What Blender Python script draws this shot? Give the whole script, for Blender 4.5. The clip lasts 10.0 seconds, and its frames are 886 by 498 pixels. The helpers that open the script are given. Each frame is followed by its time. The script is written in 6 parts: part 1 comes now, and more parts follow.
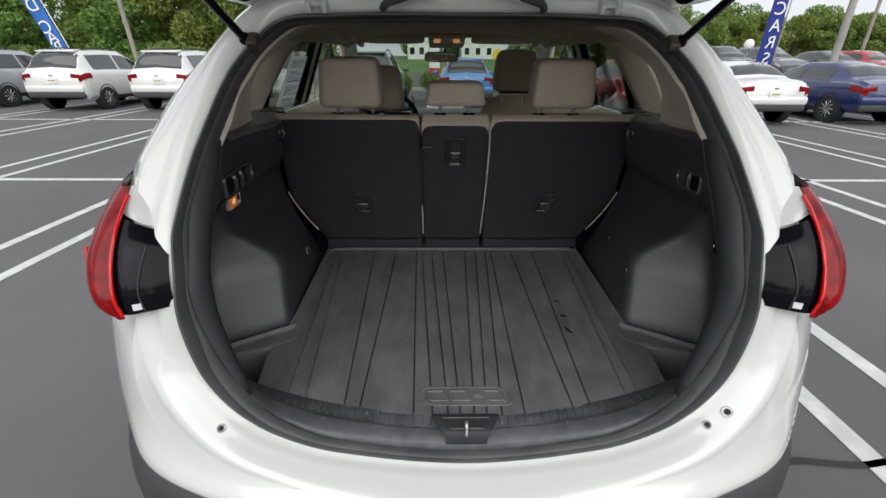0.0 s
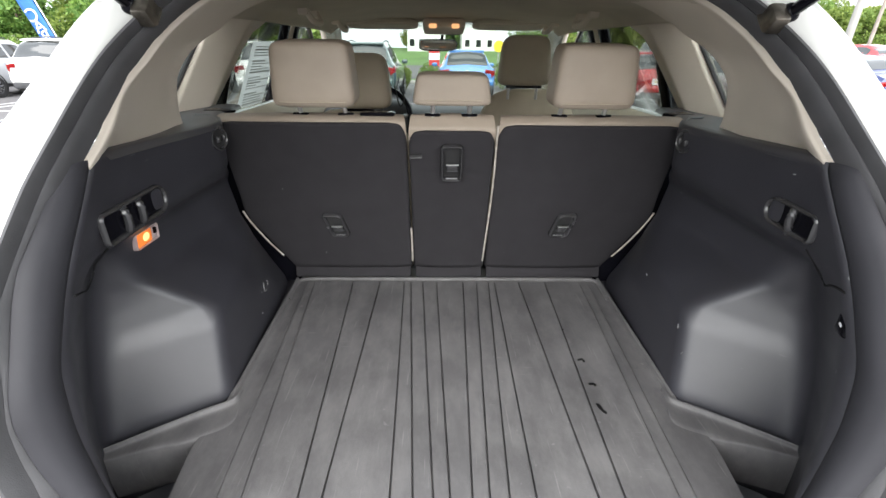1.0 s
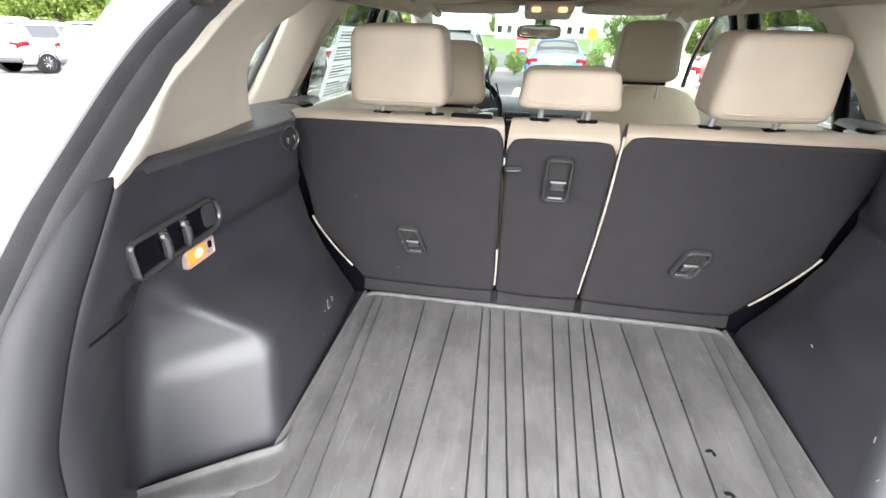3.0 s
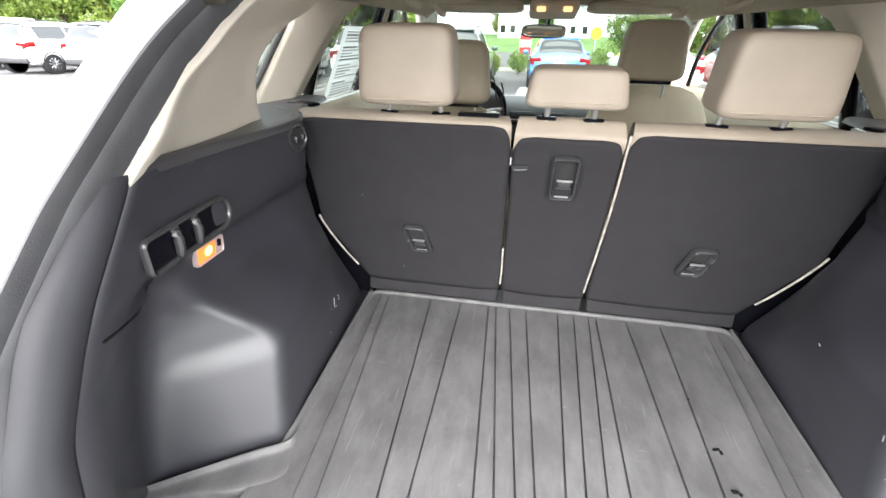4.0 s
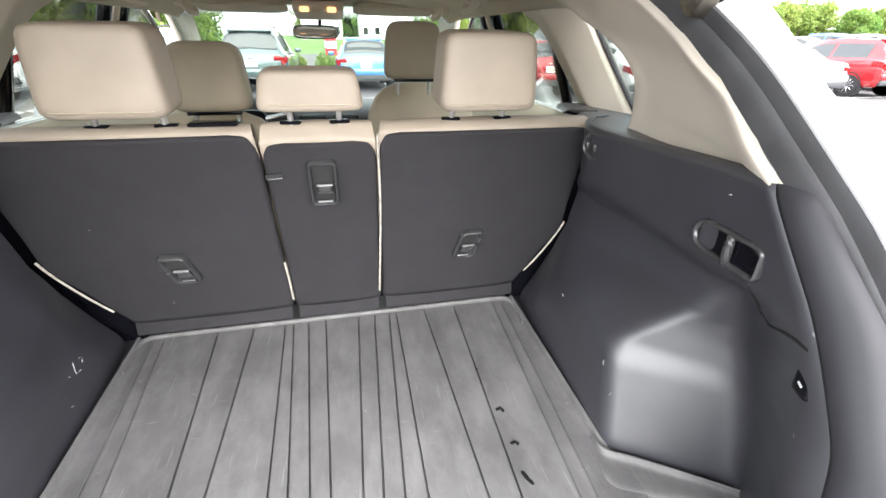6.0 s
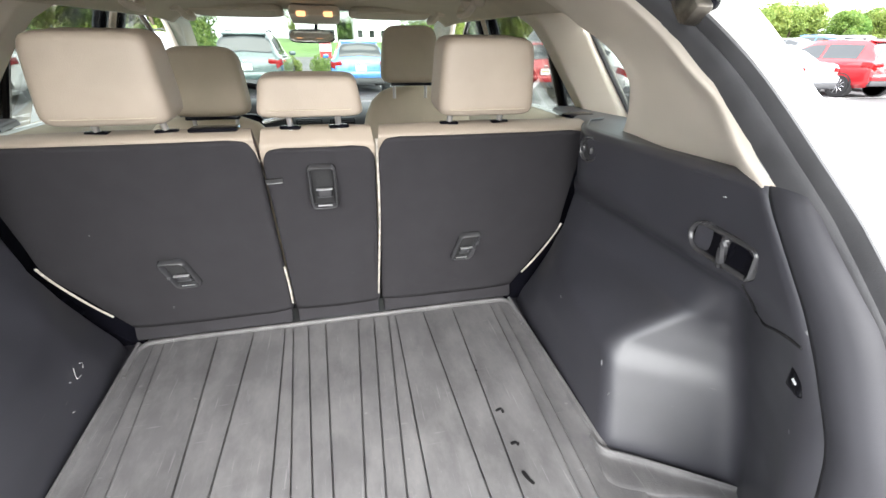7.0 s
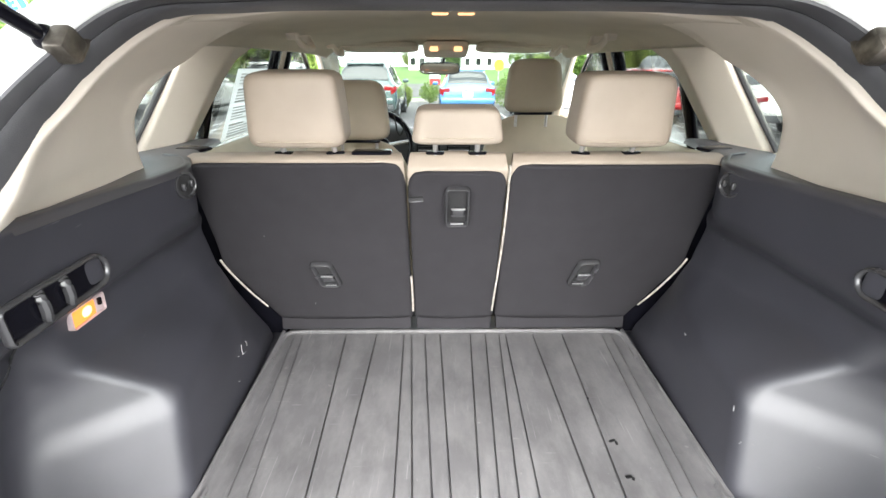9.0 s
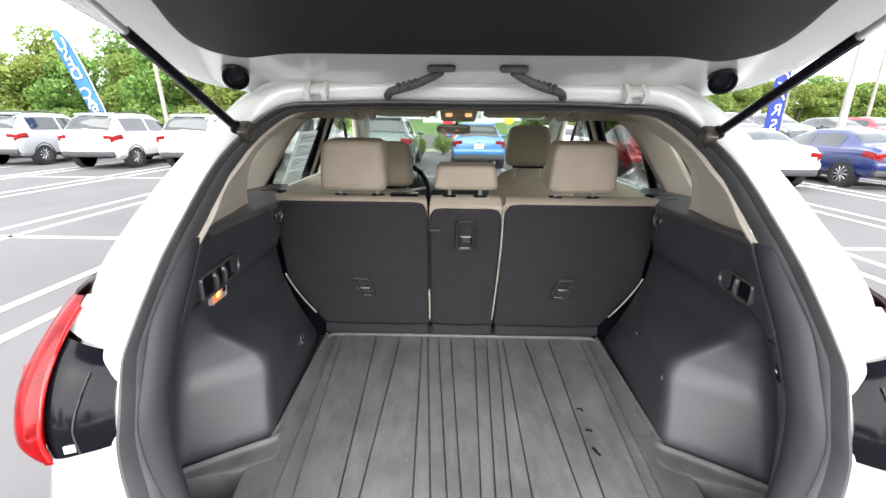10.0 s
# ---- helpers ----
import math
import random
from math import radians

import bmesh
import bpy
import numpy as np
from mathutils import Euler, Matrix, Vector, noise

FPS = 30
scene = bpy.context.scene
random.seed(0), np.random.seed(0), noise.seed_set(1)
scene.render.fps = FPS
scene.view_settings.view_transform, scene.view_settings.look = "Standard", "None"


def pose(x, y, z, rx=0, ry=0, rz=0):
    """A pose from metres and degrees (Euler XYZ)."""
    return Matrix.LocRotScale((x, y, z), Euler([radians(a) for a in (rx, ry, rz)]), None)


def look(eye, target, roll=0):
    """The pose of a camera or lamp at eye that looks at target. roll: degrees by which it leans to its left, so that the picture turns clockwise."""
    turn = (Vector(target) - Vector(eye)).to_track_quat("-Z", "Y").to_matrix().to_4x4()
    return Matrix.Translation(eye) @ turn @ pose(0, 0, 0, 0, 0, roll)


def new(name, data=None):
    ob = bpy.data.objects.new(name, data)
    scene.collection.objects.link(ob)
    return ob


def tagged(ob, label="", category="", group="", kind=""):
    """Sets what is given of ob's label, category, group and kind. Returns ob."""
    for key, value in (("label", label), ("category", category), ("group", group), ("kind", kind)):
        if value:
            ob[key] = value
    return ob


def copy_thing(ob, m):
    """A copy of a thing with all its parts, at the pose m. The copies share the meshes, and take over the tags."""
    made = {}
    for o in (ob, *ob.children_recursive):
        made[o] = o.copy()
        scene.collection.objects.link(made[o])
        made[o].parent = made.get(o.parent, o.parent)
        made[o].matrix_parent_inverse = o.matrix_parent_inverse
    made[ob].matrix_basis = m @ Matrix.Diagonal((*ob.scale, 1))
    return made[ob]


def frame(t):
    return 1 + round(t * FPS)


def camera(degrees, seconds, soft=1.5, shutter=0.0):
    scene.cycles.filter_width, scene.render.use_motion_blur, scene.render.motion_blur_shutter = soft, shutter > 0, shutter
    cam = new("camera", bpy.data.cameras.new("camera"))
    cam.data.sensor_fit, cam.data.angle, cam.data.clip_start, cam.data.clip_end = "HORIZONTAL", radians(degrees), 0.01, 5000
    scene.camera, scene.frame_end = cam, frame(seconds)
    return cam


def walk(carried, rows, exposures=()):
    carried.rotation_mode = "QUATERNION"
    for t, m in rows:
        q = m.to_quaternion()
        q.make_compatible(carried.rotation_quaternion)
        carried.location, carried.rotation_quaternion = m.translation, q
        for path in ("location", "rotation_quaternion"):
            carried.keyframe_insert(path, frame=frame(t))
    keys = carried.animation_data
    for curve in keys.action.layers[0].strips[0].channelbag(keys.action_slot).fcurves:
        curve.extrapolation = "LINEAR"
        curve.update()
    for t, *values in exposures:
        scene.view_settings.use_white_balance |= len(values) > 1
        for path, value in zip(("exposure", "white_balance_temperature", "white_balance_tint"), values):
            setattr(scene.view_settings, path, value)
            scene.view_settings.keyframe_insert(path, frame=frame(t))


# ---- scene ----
cam = camera(92.1, 10.0)
PATH = [
    (0, (-0.061, -0.611, 1.479), (-0.035, 1.216, 0.664), 0.3),
    (0.5, (-0.043, -0.445, 1.469), (-0.012, 1.377, 0.643), 0.5),
    (1, (-0.039, -0.269, 1.461), (-0.01, 1.544, 0.619), 0.6),
    (1.5, (-0.046, -0.112, 1.463), (-0.023, 1.693, 0.602), 0.9),
    (2, (-0.027, -0.031, 1.46), (-0.074, 1.769, 0.587), 0.8),
    (2.5, (-0.056, -0.034, 1.461), (-0.211, 1.753, 0.576), 1.0),
    (3, (-0.098, -0.056, 1.462), (-0.385, 1.711, 0.569), 1.2),
    (3.2, (-0.115, -0.063, 1.461), (-0.439, 1.696, 0.565), 1.2),
    (4.3, (-0.09, -0.06, 1.461), (-0.352, 1.712, 0.571), 0.8),
    (4.5, (-0.072, -0.054, 1.461), (-0.272, 1.727, 0.573), 0.7),
    (5, (-0.025, -0.039, 1.468), (-0.001, 1.752, 0.58), 0.6),
    (5.5, (0.022, -0.036, 1.461), (0.272, 1.743, 0.582), 0.9),
    (6, (0.052, -0.038, 1.462), (0.458, 1.712, 0.583), 0.8),
    (6.2, (0.047, -0.041, 1.464), (0.508, 1.697, 0.588), 0.9),
    (7.3, (0.041, -0.045, 1.468), (0.427, 1.717, 0.606), 0.8),
    (7.5, (0.026, -0.047, 1.469), (0.376, 1.727, 0.615), 1.1),
    (8, (-0.01, -0.051, 1.472), (0.218, 1.754, 0.64), 1.0),
    (8.5, (-0.032, -0.053, 1.476), (0.058, 1.773, 0.663), 0.6),
    (9, (-0.044, -0.088, 1.485), (-0.023, 1.755, 0.708), 0.1),
    (9.5, (-0.05, -0.222, 1.505), (-0.055, 1.664, 0.839), 0.1),
    (10, (-0.05, -0.449, 1.534), (-0.079, 1.467, 0.961), 0.6),
]
EXPOSURES = [(0, 0.36), (0.5, 0.80), (0.9, 1.76), (1.3, 2.66), (1.8, 3.12), (3.0, 3.14), (4.5, 2.92), (5.0, 3.14), (5.5, 3.18), (6.0, 3.10), (7.5, 2.98), (8.0, 3.08), (9.0, 3.17), (9.4, 2.96), (9.7, 2.58), (10, 2.18)]
walk(cam, [(t, look(eye, target, roll)) for t, eye, target, roll in PATH], EXPOSURES)

# ---- sky and light: bright overcast day ----
world = bpy.data.worlds.new("overcast")
scene.world = world
world.use_nodes = True
wn, wl = world.node_tree.nodes, world.node_tree.links
sky = wn.new("ShaderNodeTexSky")
sky.sky_type, sky.sun_disc = "NISHITA", False
sky.sun_elevation, sky.sun_rotation = radians(37), radians(179)
sky.dust_density, sky.air_density = 3.0, 1.0
pale = wn.new("ShaderNodeHueSaturation")
pale.inputs["Saturation"].default_value = 0.12
wl.new(sky.outputs["Color"], pale.inputs["Color"])
cloud = wn.new("ShaderNodeMix")
cloud.data_type = "RGBA"
cloud.inputs["Factor"].default_value = 0.6
cloud.inputs["B"].default_value = (9.2, 9.7, 10.4, 1)
wl.new(pale.outputs["Color"], cloud.inputs["A"])
wl.new(cloud.outputs["Result"], wn["Background"].inputs["Color"])
wn["Background"].inputs["Strength"].default_value = 0.096
sun = new("sun", bpy.data.lights.new("sun", "SUN"))
sun.data.energy, sun.data.angle, sun.data.color = 1.9, radians(100), (1.0, 0.97, 0.94)
sun.matrix_world = look((0.2, -8.0, 6.0), (0, 0, 0))


# ---- materials ----
def surface(name, color, rough=0.5, metal=0.0, grain=(200.0, 0.1), stain=(6.0, 0.12), second=None, coat=0.0, spec=0.5, vary=0.0):
    """Principled material; grain: scale and bump of the fine relief, stain: scale and strength of the broad colour change."""
    m = bpy.data.materials.new(name)
    m.use_nodes = True
    n, l = m.node_tree.nodes, m.node_tree.links
    b = n["Principled BSDF"]
    b.inputs["Roughness"].default_value, b.inputs["Metallic"].default_value = rough, metal
    b.inputs["Coat Weight"].default_value, b.inputs["Specular IOR Level"].default_value = coat, spec
    b.inputs["Coat Roughness"].default_value = 0.06
    tc = n.new("ShaderNodeTexCoord")
    big = n.new("ShaderNodeTexNoise")
    big.inputs["Scale"].default_value, big.inputs["Detail"].default_value = stain[0], 5
    l.new(tc.outputs["Object"], big.inputs["Vector"])
    ramp = n.new("ShaderNodeValToRGB")
    other = second or tuple(c * (1 - stain[1]) for c in color)
    ramp.color_ramp.elements[0].color, ramp.color_ramp.elements[1].color = (*other, 1), (*color, 1)
    ramp.color_ramp.elements[0].position, ramp.color_ramp.elements[1].position = 0.35, 0.65
    l.new(big.outputs["Fac"], ramp.inputs["Fac"])
    last = ramp.outputs["Color"]
    if vary:
        info, hsv = n.new("ShaderNodeObjectInfo"), n.new("ShaderNodeHueSaturation")
        mr = n.new("ShaderNodeMapRange")
        mr.inputs["To Min"].default_value, mr.inputs["To Max"].default_value = 1 - vary, 1 + vary
        l.new(info.outputs["Random"], mr.inputs["Value"])
        l.new(mr.outputs["Result"], hsv.inputs["Value"])
        l.new(last, hsv.inputs["Color"])
        last = hsv.outputs["Color"]
    l.new(last, b.inputs["Base Color"])
    fine = n.new("ShaderNodeTexNoise")
    fine.inputs["Scale"].default_value, fine.inputs["Detail"].default_value = grain[0], 3
    l.new(tc.outputs["Object"], fine.inputs["Vector"])
    bump = n.new("ShaderNodeBump")
    bump.inputs["Strength"].default_value, bump.inputs["Distance"].default_value = grain[1], 0.002
    l.new(fine.outputs["Fac"], bump.inputs["Height"])
    l.new(bump.outputs["Normal"], b.inputs["Normal"])
    rr = n.new("ShaderNodeMapRange")
    rr.inputs["To Min"].default_value, rr.inputs["To Max"].default_value = max(0.02, rough - 0.06), min(1, rough + 0.06)
    l.new(big.outputs["Fac"], rr.inputs["Value"])
    l.new(rr.outputs["Result"], b.inputs["Roughness"])
    return m


def specks(m, scale, low, strength, color=(0.4, 0.4, 0.4), stretch=(1, 1, 1)):
    """Scatters small pale nicks and dust over a material."""
    n, l = m.node_tree.nodes, m.node_tree.links
    b = n["Principled BSDF"]
    base = b.inputs["Base Color"].links[0].from_socket
    tc, mp, no, cut, over = n.new("ShaderNodeTexCoord"), n.new("ShaderNodeMapping"), n.new("ShaderNodeTexNoise"), n.new("ShaderNodeMapRange"), n.new("ShaderNodeMix")
    mp.inputs["Scale"].default_value = stretch
    no.inputs["Scale"].default_value, no.inputs["Detail"].default_value = scale, 2
    cut.inputs["From Min"].default_value, cut.inputs["From Max"].default_value, cut.inputs["To Max"].default_value = low, low + 0.05, strength
    over.data_type = "RGBA"
    over.inputs["B"].default_value = (*color, 1)
    l.new(tc.outputs["Object"], mp.inputs["Vector"])
    l.new(mp.outputs["Vector"], no.inputs["Vector"])
    l.new(no.outputs["Fac"], cut.inputs["Value"])
    l.new(cut.outputs["Result"], over.inputs["Factor"])
    l.new(base, over.inputs["A"])
    l.new(over.outputs["Result"], b.inputs["Base Color"])
    return m


def glass(name, tint, rough=0.0):
    m = bpy.data.materials.new(name)
    m.use_nodes = True
    n, l = m.node_tree.nodes, m.node_tree.links
    clear, gloss, mix, fr = n.new("ShaderNodeBsdfTransparent"), n.new("ShaderNodeBsdfGlossy"), n.new("ShaderNodeMixShader"), n.new("ShaderNodeLayerWeight")
    steep, low = n.new("ShaderNodeMath"), n.new("ShaderNodeMath")
    steep.operation, low.operation = "POWER", "MULTIPLY_ADD"
    steep.inputs[1].default_value, low.inputs[1].default_value, low.inputs[2].default_value = 4.0, 0.8, 0.03
    clear.inputs["Color"].default_value = (*tint, 1)
    gloss.inputs["Roughness"].default_value = rough
    l.new(fr.outputs["Facing"], steep.inputs[0])
    l.new(steep.outputs["Value"], low.inputs[0])
    l.new(low.outputs["Value"], mix.inputs["Fac"])
    l.new(clear.outputs["BSDF"], mix.inputs[1])
    l.new(gloss.outputs["BSDF"], mix.inputs[2])
    l.new(mix.outputs["Shader"], n["Material Output"].inputs["Surface"])
    return m


def glow(name, color, strength):
    m = bpy.data.materials.new(name)
    m.use_nodes = True
    b = m.node_tree.nodes["Principled BSDF"]
    b.inputs["Base Color"].default_value = (*color, 1)
    b.inputs["Emission Color"].default_value, b.inputs["Emission Strength"].default_value = (*color, 1), strength
    return m


PEARL = surface("pearl_white_paint", (0.67, 0.68, 0.66), 0.22, 0.0, (900, 0.01), (2.5, 0.03), coat=1.0)
BLACK_PLASTIC = surface("grained_black_plastic", (0.040, 0.040, 0.049), 0.43, 0.0, (1400, 0.04), (9, 0.2), spec=1.0)
GLOSS_BLACK = surface("smooth_black_plastic", (0.006, 0.006, 0.009), 0.12, 0.0, (300, 0.01), (4, 0.2), spec=0.16)
LATCH_PLASTIC = surface("satin_black_plastic", (0.045, 0.045, 0.048), 0.26, 0.0, (900, 0.08), (12, 0.2), spec=0.9)
GATE_TRIM = surface("soft_black_gate_trim", (0.014, 0.014, 0.016), 0.65, 0.0, (900, 0.3), (6, 0.2), spec=0.4)
SILL_PLASTIC = surface("scuffed_black_plastic", (0.095, 0.096, 0.105), 0.42, 0.0, (900, 0.2), (25, 0.35), spec=0.5)
EDGE_TRIM = surface("matte_black_edge_trim", (0.036, 0.036, 0.042), 0.56, 0.0, (1200, 0.08), (9, 0.2), spec=0.33)
RUBBER = surface("weatherstrip_rubber", (0.085, 0.085, 0.090), 0.5, 0.0, (700, 0.2), (12, 0.3), spec=0.4)
CARPET = surface("black_seatback_carpet", (0.044, 0.042, 0.046), 0.95, 0.0, (1600, 0.9), (18, 0.10), spec=0.15)
LEATHER = surface("sand_leather", (0.36, 0.302, 0.243), 0.5, 0.0, (650, 0.3), (11, 0.1), spec=0.4)
LEATHER_BACK = surface("sand_vinyl", (0.50, 0.43, 0.33), 0.55, 0.0, (650, 0.3), (9, 0.1), spec=0.35)
PILING = surface("ivory_piping", (0.62, 0.57, 0.5), 0.6, 0.0, (500, 0.3), (60, 0.4))
BEIGE = surface("beige_pillar_plastic", (0.77, 0.70, 0.60), 0.6, 0.0, (1100, 0.2), (5, 0.06), spec=0.35)
LINING = surface("beige_headliner_cloth", (0.66, 0.605, 0.505), 0.95, 0.0, (1500, 0.5), (7, 0.07), spec=0.1)
CHROME = surface("brushed_steel", (0.75, 0.75, 0.76), 0.3, 0.75, (400, 0.05), (20, 0.1))
DARK_METAL = surface("aged_steel", (0.22, 0.20, 0.17), 0.4, 0.9, (300, 0.2), (60, 0.5))
ASPHALT = surface("asphalt", (0.140, 0.135, 0.137), 0.9, 0.0, (160, 1.0), (0.35, 0.22), spec=0.25)
LINE_PAINT = surface("worn_line_paint", (0.62, 0.62, 0.62), 0.8, 0.0, (120, 0.6), (9, 0.25))
TAR = surface("tar_sealant", (0.012, 0.012, 0.013), 0.4, 0.0, (60, 0.6), (8, 0.3))
GRASS = surface("grass", (0.10, 0.19, 0.04), 0.95, 0.0, (8, 1.0), (0.3, 0.3))
CONCRETE = surface("concrete", (0.36, 0.35, 0.33), 0.9, 0.0, (60, 0.6), (1.5, 0.2))
TYRE = surface("tyre_rubber", (0.02, 0.02, 0.021), 0.85, 0.0, (120, 0.5), (5, 0.2))
ALLOY = surface("alloy", (0.6, 0.6, 0.62), 0.25, 0.9, (100, 0.05), (5, 0.15))
CLADDING = surface("grey_cladding", (0.045, 0.046, 0.05), 0.65, 0.0, (400, 0.3), (5, 0.2))
RED_LENS = surface("red_lamp_lens", (0.26, 0.002, 0.004), 0.14, 0.0, (45, 0.12), (30, 0.5), coat=0.1, spec=0.25)
RED_BAR = surface("bright_red_lamp_bar", (0.75, 0.012, 0.014), 0.2, 0.0, (60, 0.1), (30, 0.2), coat=0.3)
CLEAR_LENS = surface("clear_lamp_lens", (0.62, 0.5, 0.5), 0.08, 0.0, (80, 0.05), (20, 0.3), coat=1.0)
CAR_GLASS = glass("car_glass", (0.76, 0.80, 0.77))
PRIVACY_GLASS = glass("privacy_car_glass", (0.57, 0.60, 0.58))
DARK_GLASS = surface("tinted_car_glass", (0.02, 0.024, 0.026), 0.04, 0.0, (50, 0.0), (3, 0.3), coat=1.0)
MIRROR = surface("mirror", (0.85, 0.86, 0.86), 0.03, 1.0, (50, 0.0), (3, 0.02))
AMBER = glow("warm_lamp_lens", (1.0, 0.27, 0.05), 0.13)
BULB = glow("lamp_bulb_glow", (1.0, 0.5, 0.18), 0.5)
DOME = glow("map_lamp_lens", (1.0, 0.50, 0.22), 0.26)
PAPER = surface("paper", (0.78, 0.79, 0.80), 0.85, 0.0, (200, 0.1), (8, 0.05))
GREY_INK = surface("grey_print", (0.60, 0.61, 0.62), 0.85, 0.0, (200, 0.1), (8, 0.1))
BARK = surface("bark", (0.13, 0.10, 0.075), 0.95, 0.0, (18, 1.0), (3, 0.4))
WOOD_POLE = surface("weathered_pole_wood", (0.33, 0.29, 0.25), 0.9, 0.0, (20, 0.8), (2, 0.25))


specks(BLACK_PLASTIC, 55, 0.775, 0.6)
specks(BLACK_PLASTIC, 14, 0.74, 0.3, (0.3, 0.3, 0.31), (1, 1, 9))
specks(CARPET, 75, 0.79, 0.5)
specks(SILL_PLASTIC, 40, 0.72, 0.5, (0.3, 0.3, 0.3), (3, 1, 1))


# ---- shaping helpers ----
def spline(points, n):
    """A smooth curve through the points, n steps a stretch."""
    p = [Vector(q) for q in points]
    out = []
    for i in range(len(p) - 1):
        b, c = p[i], p[i + 1]
        a = p[i - 1] if i else b + (b - c)
        d = p[i + 2] if i + 2 < len(p) else c + (c - b)
        ta, tb, tc = [max((v - u).length, 1e-5) ** 0.5 for u, v in ((a, b), (b, c), (c, d))]
        m0 = ((b - a) / ta - (c - a) / (ta + tb) + (c - b) / tb) * tb
        m1 = ((c - b) / tb - (d - b) / (tb + tc) + (d - c) / tc) * tb
        for k in range(n):
            t = k / n
            out.append(b * (2 * t ** 3 - 3 * t * t + 1) + m0 * (t ** 3 - 2 * t * t + t) + c * (3 * t * t - 2 * t ** 3) + m1 * (t ** 3 - t * t))
    out.append(p[-1])
    return out


def sheet(rows, n=4, m=4, flip=False):
    """A smooth skin through rows of control points."""
    fine = [spline(r, n) for r in rows]
    cols = [spline([r[j] for r in fine], m) for j in range(len(fine[0]))]
    bm = bmesh.new()
    grid = [[bm.verts.new(p) for p in c] for c in cols]
    for a, b in zip(grid, grid[1:]):
        for i in range(len(a) - 1):
            f = (a[i], b[i], b[i + 1], a[i + 1])
            bm.faces.new(f[::-1] if flip else f)
    return bm


def strip(rows):
    """A skin straight through rows of points."""
    bm = bmesh.new()
    grid = [[bm.verts.new(p) for p in r] for r in rows]
    for a, b in zip(grid, grid[1:]):
        for i in range(len(a) - 1):
            bm.faces.new((a[i], a[i + 1], b[i + 1], b[i]))
    return bm


def mirror_x(p):
    return Vector((-p[0], p[1], p[2]))


def block(size, at=(0, 0, 0), turn=(0, 0, 0), r=0.0, seg=2, bm=None):
    """A box with rounded edges."""
    bm = bm or bmesh.new()
    made = bmesh.ops.create_cube(bm, size=1)["verts"]
    bmesh.ops.scale(bm, vec=size, verts=made)
    if r:
        edges = list({e for v in made for e in v.link_edges})
        made = list({v for f in bmesh.ops.bevel(bm, geom=edges, offset=r, segments=seg, affect="EDGES", profile=0.5)["faces"] for v in f.verts})
    bmesh.ops.transform(bm, matrix=pose(*at, *turn), verts=made)
    return bm


def pillow(size, power=5.0, cuts=7, at=(0, 0, 0), turn=(0, 0, 0), taper=0.0, lean=0.0):
    """A cushion: a box swollen to a rounded form. taper narrows its top, lean shears it along y."""
    bm = bmesh.new()
    bmesh.ops.create_cube(bm, size=2)
    bmesh.ops.subdivide_edges(bm, edges=bm.edges[:], cuts=cuts, use_grid_fill=True)
    for v in bm.verts:
        k = sum(abs(c) ** power for c in v.co) ** (1 / power)
        v.co = v.co / k
        v.co.x *= 1 - taper * v.co.z
        v.co.y += lean * v.co.z
        v.co = Vector((v.co.x * size[0] / 2, v.co.y * size[1] / 2, v.co.z * size[2] / 2))
    bm.transform(pose(*at, *turn))
    return bm


def tube(points, radius, sides=10, n=4, closed=False, radii=None):
    """A round bar along a smooth curve."""
    path = spline(list(points) + ([points[0]] if closed else []), n)
    if closed:
        path = path[:-1]
    bm = bmesh.new()
    rings = []
    up = Vector((0.12, 0.31, 0.94)).normalized()
    for i, p in enumerate(path):
        a = path[i - 1] if i or closed else path[i]
        b = path[(i + 1) % len(path)] if i < len(path) - 1 or closed else path[i]
        d = (b - a).normalized()
        s = d.cross(up).normalized() if abs(d.dot(up)) < 0.98 else d.cross(Vector((1, 0, 0))).normalized()
        w = s.cross(d)
        r = radius if radii is None else radii[0] + (radii[1] - radii[0]) * i / (len(path) - 1)
        rings.append([bm.verts.new(p + r * (math.cos(k * 2 * math.pi / sides) * s + math.sin(k * 2 * math.pi / sides) * w)) for k in range(sides)])
    for i in range(len(rings) if closed else len(rings) - 1):
        a, b = rings[i], rings[(i + 1) % len(rings)]
        for k in range(sides):
            bm.faces.new((a[k], a[(k + 1) % sides], b[(k + 1) % sides], b[k]))
    if not closed:
        bm.faces.new(rings[0][::-1])
        bm.faces.new(rings[-1])
    return bm


def rod(a, b, r, sides=12):
    return tube([a, b], r, sides, 1)


def lathe(profile, sides=24):
    """A turned form about the x axis; profile: pairs of x and radius."""
    bm = bmesh.new()
    rings = [[bm.verts.new((x, r * math.cos(k * 2 * math.pi / sides), r * math.sin(k * 2 * math.pi / sides))) for k in range(sides)] for x, r in profile]
    for a, b in zip(rings, rings[1:]):
        for k in range(sides):
            bm.faces.new((a[k], a[(k + 1) % sides], b[(k + 1) % sides], b[k]))
    bm.faces.new(rings[0][::-1])
    bm.faces.new(rings[-1])
    return bm


